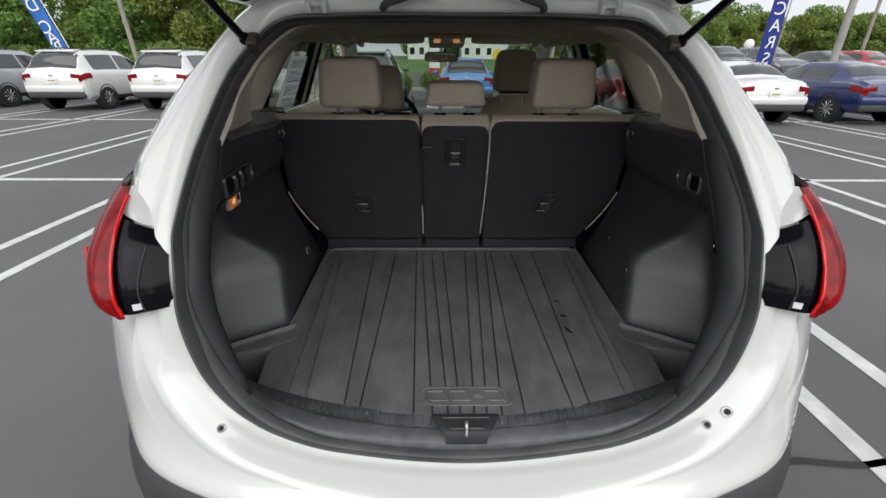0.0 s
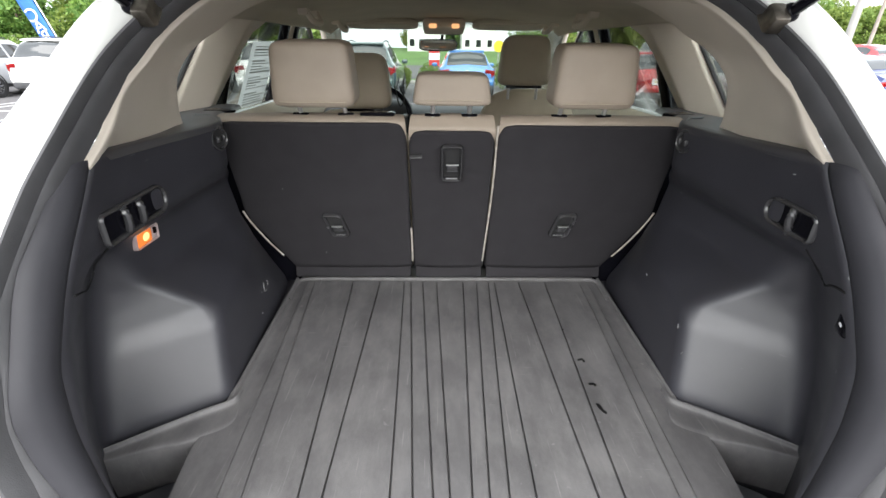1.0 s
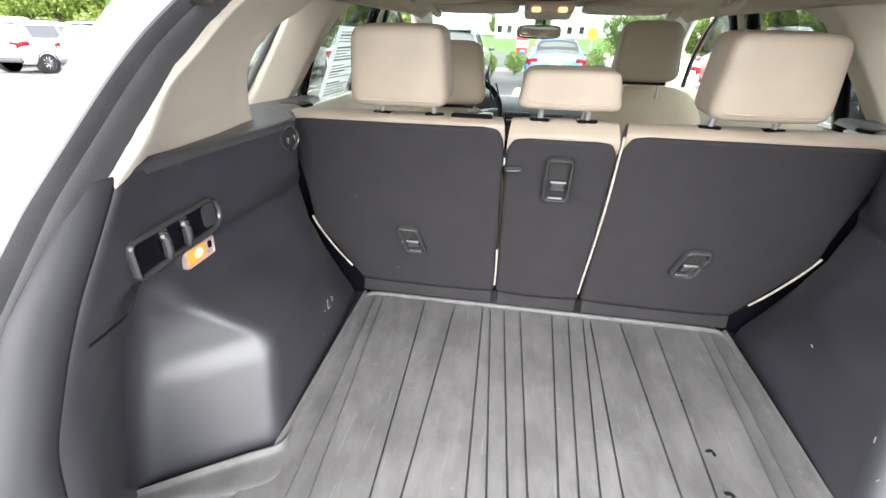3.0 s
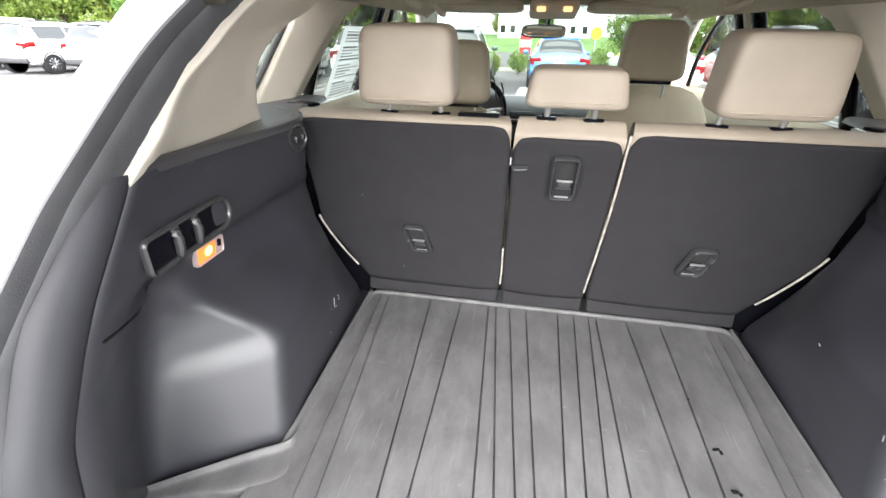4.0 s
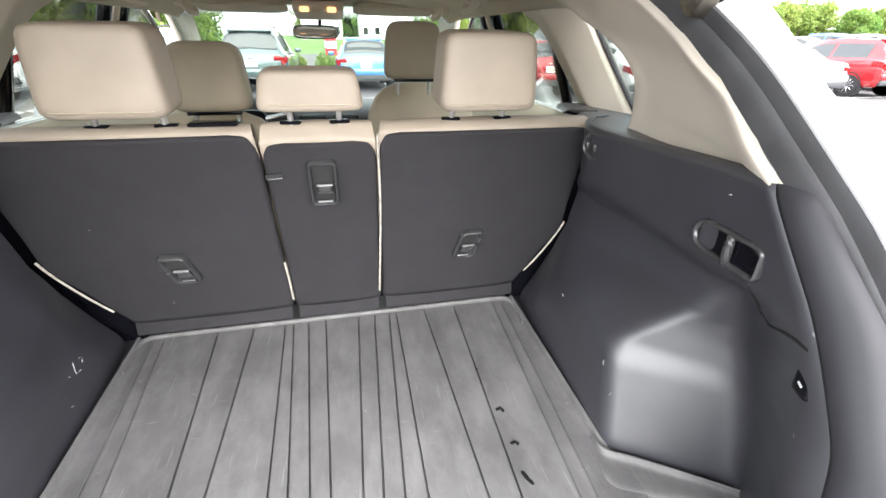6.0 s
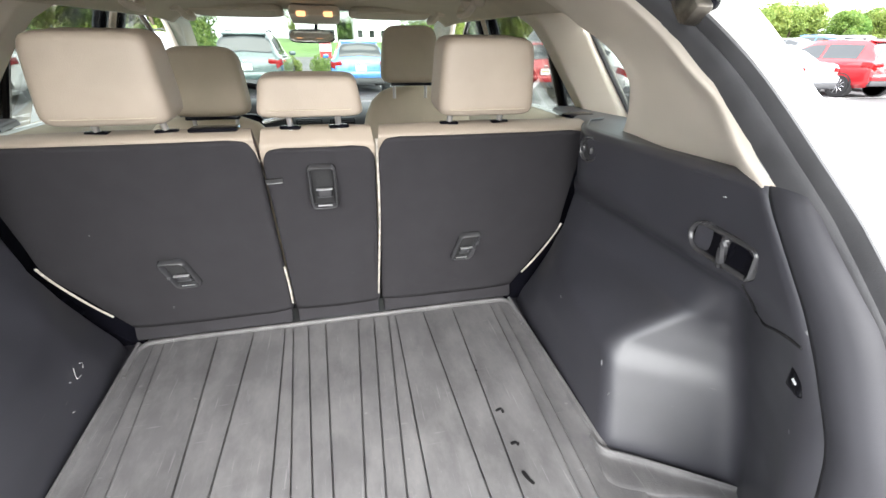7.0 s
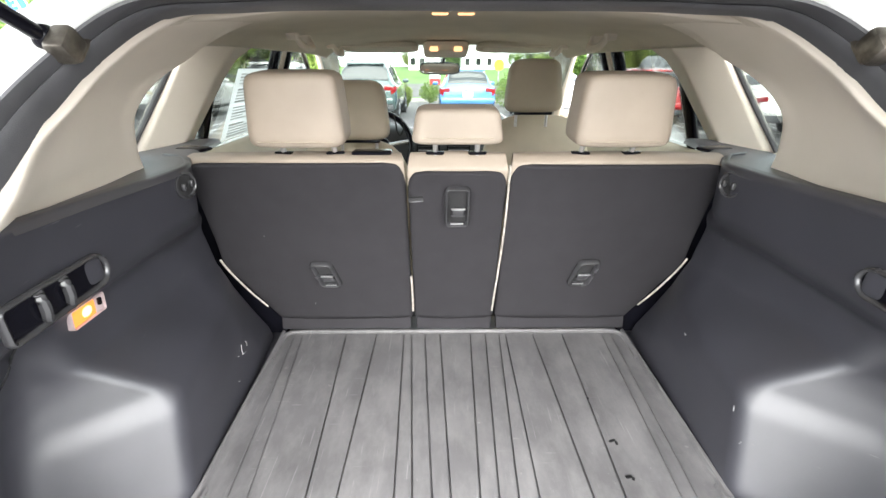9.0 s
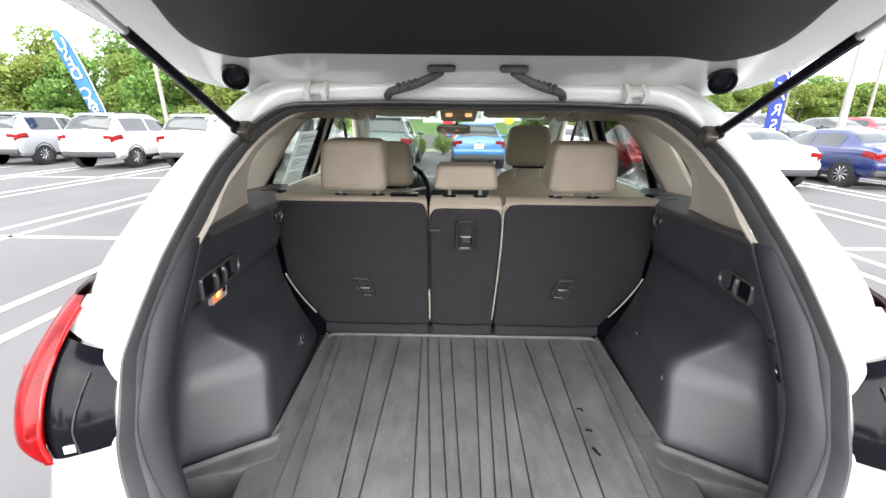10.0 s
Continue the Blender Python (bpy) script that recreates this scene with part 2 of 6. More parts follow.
def ring_frame(w, h, bar, depth, r=0.01, seg=5, left=None):
    """A rounded rectangular frame in the xz plane with a rounded bar, its front towards -y; left: another radius for its -x end."""
    bm = bmesh.new()
    left = r if left is None else left

    def loop(inset, y):
        pts = []
        for sx, sz, a0 in ((1, 1, 0), (-1, 1, 90), (-1, -1, 180), (1, -1, 270)):
            c = max((r if sx > 0 else left) - inset, 0.002)
            for k in range(seg + 1):
                a = radians(a0 + 90 * k / seg)
                pts.append(bm.verts.new((sx * (w / 2 - inset - c) + c * math.cos(a), y, sz * (h / 2 - inset - c) + c * math.sin(a))))
        return pts
    loops = [loop(bar * i, -depth * d) for i, d in ((0, 0), (0.04, 0.45), (0.2, 0.85), (0.42, 1.0), (0.62, 0.95), (0.84, 0.65), (0.97, 0.25), (1.0, 0))]
    for a, b in zip(loops, loops[1:]):
        for k in range(len(a)):
            bm.faces.new((a[k], a[(k + 1) % len(a)], b[(k + 1) % len(a)], b[k]))
    return bm


def part(name, bm, material, parent=None, label="", smooth=True, thick=0.0):
    """Links a bmesh as one mesh object, under a thing or a part if one is given."""
    bmesh.ops.recalc_face_normals(bm, faces=bm.faces[:]) if thick == 0 and len(bm.faces) < 40000 else None
    for f in bm.faces:
        f.smooth = smooth
    for e in bm.edges:
        if len(e.link_faces) == 2 and e.calc_face_angle(0) > 0.7:
            e.smooth = False
    data = bpy.data.meshes.new(name)
    bm.to_mesh(data)
    bm.free()
    ob = new(name, data)
    data.materials.append(material)
    if parent:
        ob.parent = parent
        ob.matrix_parent_inverse = parent.matrix_basis.inverted()
    if label:
        ob["label"] = label
    if thick:
        mod = ob.modifiers.new("thickness", "SOLIDIFY")
        mod.thickness, mod.offset = thick, -1
    return ob


def thing(name, at, label, category, group="", kind=""):
    ob = new(name)
    ob.matrix_basis = Matrix.Translation(at)
    return tagged(ob, label, category, group, kind)


def moved(bm, m):
    bm.transform(m)
    return bm


# ---- parking lot ----
def flat(x0, y0, x1, y1, z, drop=0.0):
    bm = bmesh.new()
    bmesh.ops.create_grid(bm, x_segments=1, y_segments=1, size=0.5)
    bm.transform(Matrix.Translation(((x0 + x1) / 2, (y0 + y1) / 2, z)) @ Matrix.Diagonal((x1 - x0, y1 - y0, 1, 1)))
    return bm


tagged(part("ground", flat(-900, -900, 900, 900, 0.0), ASPHALT), "dark asphalt parking lot running to the horizon", "parking lot", kind="structure")


def painted(x0, y0, x1, y1):
    tagged(part("parking_line", block((x1 - x0, y1 - y0, 0.004), ((x0 + x1) / 2, (y0 + y1) / 2, 0.004)), LINE_PAINT), "worn white parking line painted on the asphalt", "parking line", "parking lines", "structure")


for x in (-17.2, -14.4, -11.8, -9.2, -6.15, -3.5, 1.95, 4.65, 7.0, 9.5, 12.1, 14.8):
    for s in (-0.25, 0.25):
        painted(x + s - 0.05, -0.6, x + s + 0.05, 17.0)
painted(-26, 4.9, 26, 5.0)
painted(-26, 10.85, 26, 10.95)
tagged(part("tar_seam", sheet([[(1.28 + 0.12 * k, 0.60 + 0.012 * math.sin(1.7 * k) - w, 0.006) for k in range(14)] for w in (0, 0.03)], 3, 1), TAR), "black tar crack sealant across the asphalt", "crack sealant", kind="structure")
lawn = tagged(part("lawn", block((160, 60, 0.12), (0, 52, 0.06), r=0.03), GRASS), "green lawn beyond the parking lot", "lawn", kind="structure")
tagged(part("grass_bank", sheet([[(x, y, z + 0.15 * math.sin(0.11 * x + y)) for x in (-80, -40, -20, 0, 20, 40, 80)] for y, z in ((56, -0.1), (62, 0.3), (72, 0.9), (82, 1.3), (110, 1.9), (140, 2.0))], 3, 3), GRASS), "grassy bank rising beyond the road", "lawn", kind="structure")
tagged(part("kerb", block((160, 0.16, 0.17), (0, 21.9, 0.085), r=0.02), CONCRETE), "pale concrete kerb at the edge of the lawn", "kerb", kind="structure")
tagged(part("road", block((160, 22, 0.02), (0, 34.5, 0.125)), ASPHALT), "grey road beyond the first strip of lawn", "road", kind="structure")


# ---- the white SUV: tailgate opening and body ----
OPENING = [(0, 0.708), (0.21, 0.726), (0.335, 0.750), (0.447, 0.802), (0.523, 0.893), (0.556, 1.00), (0.559, 1.12), (0.558, 1.24), (0.542, 1.36), (0.51, 1.475), (0.43, 1.562), (0.30, 1.578), (0, 1.581)]
REAR = [(0.60, 0.0), (0.72, 0.02), (0.80, 0.045), (1.06, 0.09), (1.18, 0.138), (1.31, 0.256), (1.51, 0.466), (1.60, 0.545)]


def rear_y(z):
    """How far forward the tailgate opening lies at a height."""
    for (z0, y0), (z1, y1) in zip(REAR, REAR[1:]):
        if z <= z1:
            return y0 + (y1 - y0) * (z - z0) / (z1 - z0)
    return REAR[-1][1]


def whole_spline(half, n):
    """A smooth half rim that meets its mirror image without a kink."""
    return spline([mirror_x(half[1])] + list(half) + [mirror_x(half[-2])], n)[n:-n]


def opening(inward, dy, n=9):
    """Half of the opening's rim from the sill's middle to the roof's, moved inwards and forwards."""
    flat_pts = whole_spline([(x, 0, z) for x, z in OPENING], n)
    out = []
    for i, p in enumerate(flat_pts):
        d = (flat_pts[min(i + 1, len(flat_pts) - 1)] - flat_pts[max(i - 1, 0)]).normalized()
        if i in (0, len(flat_pts) - 1):
            d = Vector((1 if i == 0 else -1, 0, 0))
        q = p + Vector((-d.z, 0, d.x)) * inward
        back = 0.0
        if inward > 0:  # the seal is slimmer up the sides and over the top
            q = p + (q - p) * (1 - 0.45 * min(1, max(0, (p.z - 0.95) / 0.2)))
        if inward < -0.005 and d.x > 0:  # below the sill the skin runs rearwards, hardly down
            q.z = p.z + 0.22 * d.x * inward
            back = 0.95 * d.x * inward
        out.append(Vector((max(q.x, 0) if 0 < i < len(flat_pts) - 1 else 0, rear_y(p.z) + dy + back, q.z)))
    return out


def both(half):
    """A half rim and its mirror image as one closed run of points."""
    return half + [mirror_x(p) for p in half[-2::-1]]


suv = thing("suv", (0, 1.9, 0), "pearl white compact SUV with its tailgate raised, parked on the asphalt", "car")
def seal_line(inward, dy):
    """A line of the seal, which is slimmer and flatter along the sill."""
    out = []
    for full, slim in zip(opening(inward, dy), opening(0.003 + 0.35 * inward, 0.3 * dy)):
        out.append(slim.lerp(full, min(1, max(0, (full.z - 0.78) / 0.2))))
    return out


part("weatherstrip", strip([both(seal_line(0.011 + 0.8 * a, b)) for a, b in ((-0.002, 0.02), (-0.004, -0.006), (0.002, -0.014), (0.010, -0.014), (0.016, -0.004), (0.0165, 0.006), (0.018, 0.012), (0.0215, 0.010), (0.027, 0.014), (0.033, 0.027), (0.036, 0.040), (0.037, 0.055))]), RUBBER, suv, "dark grey rubber seal round the opening")

# control rims of the painted skin, from the seal outwards and then forwards along the sides
CORNER = [(0, -0.088, 0.686), (0.25, -0.080, 0.690), (0.45, -0.038, 0.712), (0.58, 0.006, 0.752), (0.650, 0.05, 0.85), (0.648, 0.068, 0.965), (0.612, 0.125, 1.13), (0.645, 0.208, 1.258), (0.645, 0.345, 1.36), (0.580, 0.445, 1.48), (0.478, 0.50, 1.578), (0.33, 0.53, 1.630), (0, 0.53, 1.645)]
FLANK = [(0, -0.104, 0.662), (0.25, -0.094, 0.664), (0.46, -0.051, 0.686), (0.655, 0.018, 0.714), (0.75, 0.12, 0.80), (0.785, 0.20, 0.95), (0.78, 0.25, 1.12), (0.748, 0.36, 1.25), (0.718, 0.47, 1.36), (0.640, 0.56, 1.48), (0.540, 0.64, 1.598), (0.38, 0.66, 1.648), (0, 0.66, 1.662)]
SIDE = [(0, -0.100, 0.636), (0.25, -0.090, 0.638), (0.48, -0.040, 0.658), (0.74, 0.10, 0.672), (0.87, 0.40, 0.72), (0.885, 0.46, 0.92), (0.87, 0.50, 1.10), (0.825, 0.60, 1.24), (0.77, 0.74, 1.36), (0.70, 0.84, 1.48), (0.610, 0.95, 1.612), (0.39, 1.0, 1.668), (0, 1.0, 1.686)]


def rim(points, n=9):
    return whole_spline(points, n)


def flange():
    """The painted frame beside the gutter, narrower up the rear pillars."""
    out = []
    for wide, slim in zip(opening(-0.075, 0.004), opening(-0.048, 0.004)):
        out.append(wide.lerp(slim, min(1, max(0, (wide.z - 1.28) / 0.15))))
    return out


def crease(share, push):
    """A line on the painted frame between the seal and the corner, pressed in or out above the lamps."""
    out = []
    for a, b in zip(flange(), rim(CORNER)):
        p = a.lerp(b, share)
        k = min(1, max(0, (p.z - 1.24) / 0.05)) * min(1, max(0, (1.56 - p.z) / 0.05))
        out.append(p + Vector((0, push * k, 0)))
    return out


def channel(inward, dy):
    """A line of the gutter round the opening, which fades out towards the bumper."""
    plain = opening(inward, 0.002)
    return [Vector((p.x, p.y + (dy - 0.002) * min(1, max(0, (p.z - 0.95) / 0.15)), p.z)) for p in plain]


skin = [opening(0.014, 0.014), opening(0.006, 0.0), channel(-0.004, -0.006), channel(-0.026, -0.008), channel(-0.040, 0.003), flange(), crease(0.30, -0.006), crease(0.40, -0.006), crease(0.48, 0.006), crease(0.80, 0.004), rim(CORNER), rim(FLANK), rim(SIDE)]
cols = [both(r) for r in skin]
part("body_rear", sheet([[c[i] for c in cols] for i in range(len(cols[0]))], 3, 1), PEARL, suv)
# roof, doors, wings and bonnet
ROOF = [(0.95, 1.612, 1.686), (1.4, 1.640, 1.70), (1.9, 1.625, 1.69), (2.35, 1.575, 1.635)]
for s in (-1, 1):
    for share, z0, z1, r in ((0.44, 1.285, 1.50, 0.0030), (0.80, 1.30, 1.47, 0.0026)):
        line = [p for p in crease(share, 0.006) if z0 < p.z < z1]
        part("pressed_line", tube([(s * p.x, p.y + 0.001, p.z) for p in line[::3]], r, 8, 3), PEARL, suv)
part("roof", sheet([[(sx * w, y, z) for sx, w, z in ((-1, 0.615, e), (-1, 0.39, m - 0.018), (1, 0.0, m), (1, 0.39, m - 0.018), (1, 0.615, e))] for y, e, m in ROOF], 4, 4), PEARL, suv, thick=0.012)
for s in (-1, 1):
    part("side_panel", sheet([[(s * x, y, z) for x, z in ((0.80, 0.34), (0.90 - n, 0.50), (0.905 - n, 0.85 - 0.25 * d), (0.88 - n, 1.05 - 0.36 * d), (0.815 + 0.05 * d - n, 1.245 - 0.40 * d))] for y, d, n in ((0.47, 0.16, 0.035), (0.75, 0.02, 0.004), (1.0, 0, 0), (1.5, 0, 0), (2.2, 0, 0), (2.85, 0, 0), (3.15, 0.55, 0.005), (3.6, 0.85, 0.01), (4.0, 1, 0.03), (4.22, 1.2, 0.07))], 4, 3), PEARL, suv, thick=0.01)
    part("sill_cladding", block((0.06, 1.9, 0.16), (s * 0.87, 1.9, 0.34), r=0.02), CLADDING, suv)
    for y in (0.75, 3.45):
        wheel = part("wheel", moved(lathe([(-0.11, 0.24), (-0.11, 0.32), (-0.08, 0.35), (0.08, 0.35), (0.11, 0.32), (0.11, 0.24)], 32), Matrix.Translation((s * 0.80, y, 0.35))), TYRE, suv)
        part("rim", moved(lathe([(-0.1, 0.10), (-0.1, 0.235), (0.1, 0.235), (0.1, 0.05)], 20), Matrix.Translation((s * 0.81, y, 0.35))), ALLOY, wheel)
        part("wheel_arch", moved(lathe([(-0.02, 0.36), (0.02, 0.42), (0.02, 0.36)], 32), Matrix.Translation((s * 0.895, y, 0.36))), CLADDING, suv)
part("bonnet", sheet([[(-w - 0.03, y - 0.04, 0.62 * z), (-w - 0.01, y - 0.02, z - 0.10), (-w + 0.08, y, z - 0.03), (-0.45, y + 0.03, z), (0, y + 0.04, z + 0.015), (0.45, y + 0.03, z), (w - 0.08, y, z - 0.03), (w + 0.01, y - 0.02, z - 0.10), (w + 0.03, y - 0.04, 0.62 * z)] for y, z, w in ((2.92, 1.09, 0.875), (3.5, 1.02, 0.875), (3.95, 0.93, 0.855), (4.2, 0.80, 0.82), (4.29, 0.62, 0.80), (4.3, 0.34, 0.80))], 3, 3), PEARL, suv)
part("grille", block((1.0, 0.05, 0.26), (0, 4.325, 0.58), r=0.04), GLOSS_BLACK, suv)
part("underbody", block((1.6, 4.1, 0.08), (0, 2.15, 0.28), r=0.02), CLADDING, suv)
part("bumper_cladding", sheet([[(x * k, y + dy, z + 0.12 * x * x) for x, y in ((-0.87, 0.42), (-0.78, 0.18), (-0.66, 0.042), (-0.48, -0.034), (-0.25, -0.084), (0, -0.095), (0.25, -0.084), (0.48, -0.034), (0.66, 0.042), (0.78, 0.18), (0.87, 0.42))] for z, k, dy in ((0.640, 0.985, 0.006), (0.632, 1.0, -0.004), (0.59, 1.01, -0.022), (0.48, 1.01, -0.022), (0.36, 0.98, 0.0), (0.26, 0.93, 0.04))], 5, 3), CLADDING, suv, "dark grey lower bumper cladding", thick=0.012)
# bump-stop screws and holes in the painted sill; black discs paint the holes' shade
for x, y, z, r, colour in ((-0.489, 0.0215, 0.8085, 0.009, CHROME), (0.482, 0.0245, 0.8075, 0.009, CHROME), (0.518, 0.029, 0.8365, 0.012, PEARL)):
    facing = Vector((-math.copysign(0.42, x), -0.59, 0.69))
    stud = part("sill_plug", moved(lathe([(-0.004, r), (0.001, r), (0.003, r * 0.8), (0.001, r * 0.55), (0.0, r * 0.3)], 16), Matrix.Translation((x, y, z)) @ Vector((1, 0, 0)).rotation_difference(facing).to_matrix().to_4x4()), colour, suv, "small round plug in the painted sill")
    part("hole_shade", moved(lathe([(0.0012, r * 0.5), (0.0024, r * 0.45)], 12), Matrix.Translation((x, y, z)) @ Vector((1, 0, 0)).rotation_difference(facing).to_matrix().to_4x4()), TYRE, stud)


def tail_lamp(s):
    """Red wrap-round tail lamp with a gloss black inner end."""
    lamp = part("tail_lamp", sheet([[(s * x, y, 1.050 + (z - 1.050) * k) for (x, y), k in zip(row, (0.76, 0.87, 0.96, 1.0))] for z, row in (
        (1.050, ((0.556, 0.090), (0.59, 0.070), (0.625, 0.056), (0.645, 0.066))),
        (1.09, ((0.558, 0.092), (0.59, 0.074), (0.630, 0.060), (0.650, 0.072))),
        (1.14, ((0.560, 0.104), (0.60, 0.086), (0.635, 0.078), (0.655, 0.094))),
        (1.185, ((0.562, 0.125), (0.60, 0.108), (0.637, 0.104), (0.655, 0.122))),
        (1.215, ((0.564, 0.146), (0.605, 0.134), (0.636, 0.134), (0.655, 0.155))))], 5, 4), GLOSS_BLACK, suv, "glossy black inner half of the tail lamp")
    part("lens", sheet([[(s * x, y, z) for x, y in row] for z, row in (
        (1.044, ((0.628, 0.053), (0.632, 0.050), (0.638, 0.050), (0.645, 0.054), (0.652, 0.062))),
        (1.058, ((0.630, 0.054), (0.648, 0.047), (0.685, 0.074), (0.718, 0.122), (0.745, 0.19))),
        (1.08, ((0.632, 0.054), (0.665, 0.048), (0.715, 0.105), (0.755, 0.175), (0.79, 0.27))),
        (1.14, ((0.637, 0.076), (0.680, 0.078), (0.728, 0.14), (0.772, 0.215), (0.805, 0.32))),
        (1.19, ((0.637, 0.108), (0.672, 0.112), (0.710, 0.165), (0.752, 0.24), (0.79, 0.36))),
        (1.225, ((0.640, 0.146), (0.665, 0.148), (0.698, 0.190), (0.732, 0.26), (0.775, 0.38))),
        (1.252, ((0.652, 0.195), (0.668, 0.198), (0.686, 0.220), (0.712, 0.28), (0.755, 0.40))))], 5, 4), RED_LENS, lamp, "red lens wrapping round the corner")
    part("corner_panel", sheet([[(s * x, y, z) for x, y, z in row] for row in (
        ((0.572, 0.160, 1.176), (0.610, 0.141, 1.195), (0.650, 0.150, 1.2135)),
        ((0.600, 0.182, 1.212), (0.625, 0.166, 1.220), (0.646, 0.158, 1.228)),
        ((0.622, 0.222, 1.248), (0.638, 0.210, 1.250), (0.652, 0.200, 1.252)))], 4, 4), PEARL, suv)
    part("seam", tube([(s * 0.598, 0.066, 1.052), (s * 0.602, 0.068, 1.09), (s * 0.597, 0.084, 1.13), (s * 0.590, 0.106, 1.165)], 0.0014, 6), CLADDING, lamp)
    part("light_bar", tube([(s * 0.646, 0.176, 1.240), (s * 0.6405, 0.142, 1.222), (s * 0.638, 0.102, 1.186), (s * 0.6385, 0.072, 1.14), (s * 0.6345, 0.050, 1.085), (s * 0.630, 0.052, 1.05)], 0.0032, 8), RED_BAR, lamp, "bright red light bar")
    part("light_bar", tube([(s * 0.648, 0.052, 1.072), (s * 0.690, 0.082, 1.082), (s * 0.730, 0.138, 1.102)], 0.003, 8), RED_BAR, lamp)
    part("light_bar", tube([(s * 0.655, 0.062, 1.105), (s * 0.700, 0.097, 1.118), (s * 0.742, 0.155, 1.142)], 0.003, 8), RED_BAR, lamp)
    part("label", block((0.014, 0.002, 0.012), (s * 0.606, 0.0605, 1.064), (0, 0, -s * 22)), PAPER, lamp)


tail_lamp(-1)
tail_lamp(1)

# ---- raised tailgate ----
GATE = pose(0, 0.565, 1.60, -17, 0, 0)  # local -y runs from the hinges to the lower edge
gate = thing("tailgate", (0, 0.565, 1.60), "raised white tailgate with a black inner trim panel over the opening", "tailgate")


def gate_at(x, y, z):
    return GATE @ Vector((x, y, z))


GATE_PLAN = [(0.03, 0.56), (-0.02, 0.635), (-0.07, 0.65), (-0.20, 0.655), (-0.40, 0.675), (-0.65, 0.685), (-0.88, 0.63), (-0.97, 0.44)]
part("outer_skin", sheet([[gate_at(k * w, y, 0.10 - 0.05 * k * k) for k in (-1, -0.6, 0, 0.6, 1)] for y, w in GATE_PLAN], 4, 3), PEARL, gate, thick=0.006)
part("inner_frame", sheet([[gate_at(k * w, y, z) for k, z in ((-1, 0.05), (-0.96, 0.01), (-0.8, 0.0), (0, 0.0), (0.8, 0.0), (0.96, 0.01), (1, 0.05))] for y, w in GATE_PLAN], 4, 3), PEARL, gate, thick=0.004)
PANEL = [(-0.211, 0.455), (-0.218, 0.482), (-0.24, 0.499), (-0.29, 0.497), (-0.36, 0.480), (-0.50, 0.48), (-0.68, 0.50), (-0.84, 0.46), (-0.90, 0.33)]


def panel_dip(x, y):
    """How far the trim panel's edge reaches down beside each plug."""
    return 0.038 * math.exp(-((abs(x) - 0.445) / 0.075) ** 2) * max(0, 1 + (y + 0.211) / 0.13)


part("trim_panel", sheet([[gate_at(k * w, y + panel_dip(k * w, y), -0.006 - 0.012 * (1 - k ** 6)) for k in (-1, -0.93, -0.85, -0.75, -0.6, -0.3, 0, 0.3, 0.6, 0.75, 0.85, 0.93, 1)] for y, w in PANEL], 3, 3), GATE_TRIM, gate, "black plastic inner trim panel", thick=0.01)
for s in (-1, 1):
    part("round_plug", moved(lathe([(-0.03, 0.026), (0.004, 0.025), (0.006, 0.021), (0.002, 0.019), (0.004, 0.016), (0.005, 0.004)], 24), Matrix.Translation(gate_at(s * 0.478, -0.112, -0.020)) @ Vector((1, 0, 0)).rotation_difference(Vector((-0.35 * s, -0.80, -0.48))).to_matrix().to_4x4()), GLOSS_BLACK, gate, "black rubber plug")
    part("hinge", moved(block((0.016, 0.09, 0.03), (-0.022, 0.0, 0), r=0.003, bm=block((0.016, 0.09, 0.03), (0.022, 0.0, 0), r=0.003, bm=block((0.05, 0.03, 0.012), (0, -0.02, 0.004), r=0.003))), pose(s * 0.335, 0.520, 1.603, 38, 0, 0) @ Matrix.Scale(0.8, 4)), PEARL, gate, "white painted hinge arm")
    boot = part("wiring_boot", tube([(s * 0.070, 0.45, 1.628), (s * 0.085, 0.455, 1.620), (s * 0.120, 0.47, 1.606), (s * 0.150, 0.48, 1.598), (s * 0.178, 0.50, 1.592), (s * 0.187, 0.52, 1.585)], 0.0085, 12), RUBBER, gate, "black corrugated rubber wiring boot")
    for k in range(5):
        a = 0.110 + 0.012 * k
        part("corrugation", moved(lathe([(-0.003, 0.0082), (0, 0.0096), (0.003, 0.0082)], 12), pose(s * a, 0.4665 + 0.25 * (a - 0.110), 1.6095 - 0.2 * (a - 0.110), 0, s * 12, s * 18)), RUBBER, boot)
    part("boot_flange", block((0.055, 0.04, 0.012), (s * 0.070, 0.447, 1.634), (17, 0, 0), r=0.005), RUBBER, gate)
    ball, top = Vector((s * 0.492, 0.470, 1.512)), Vector((s * 0.543, -0.02, 1.785))
    d = (top - ball).normalized()
    strut = part("gas_strut", rod(ball + d * 0.02, ball + d * 0.29, 0.009, 14), GLOSS_BLACK, gate, "black gas strut")
    part("strut_rod", rod(ball + d * 0.29, top, 0.006, 12), CHROME, strut)
    part("ball_socket", pillow((0.022, 0.022, 0.028), 3, 3, tuple(ball + d * 0.012)), GLOSS_BLACK, strut)
    part("ball_bracket", block((0.026, 0.030, 0.036), (s * 0.474, 0.462, 1.510), (-45, 0, 0), r=0.006, bm=block((0.052, 0.014, 0.040), (s * 0.490, 0.478, 1.508), (-45, 0, 0), r=0.004)), DARK_METAL, strut, "tarnished steel strut bracket")

# ---- cargo floor, sill and mat ----
def rear_edge(x):
    """Where the mat's rear edge lies."""
    return 0.095 + 0.40 * x * x


def at_height(knots, z):
    """Values between the knots (height, values...) of a line."""
    for a, b in zip(knots, knots[1:]):
        if z <= b[0]:
            u = max(0.0, (z - a[0]) / (b[0] - a[0]))
            return tuple(p + (q - p) * u for p, q in zip(a[1:], b[1:]))
    return tuple(knots[-1][1:])


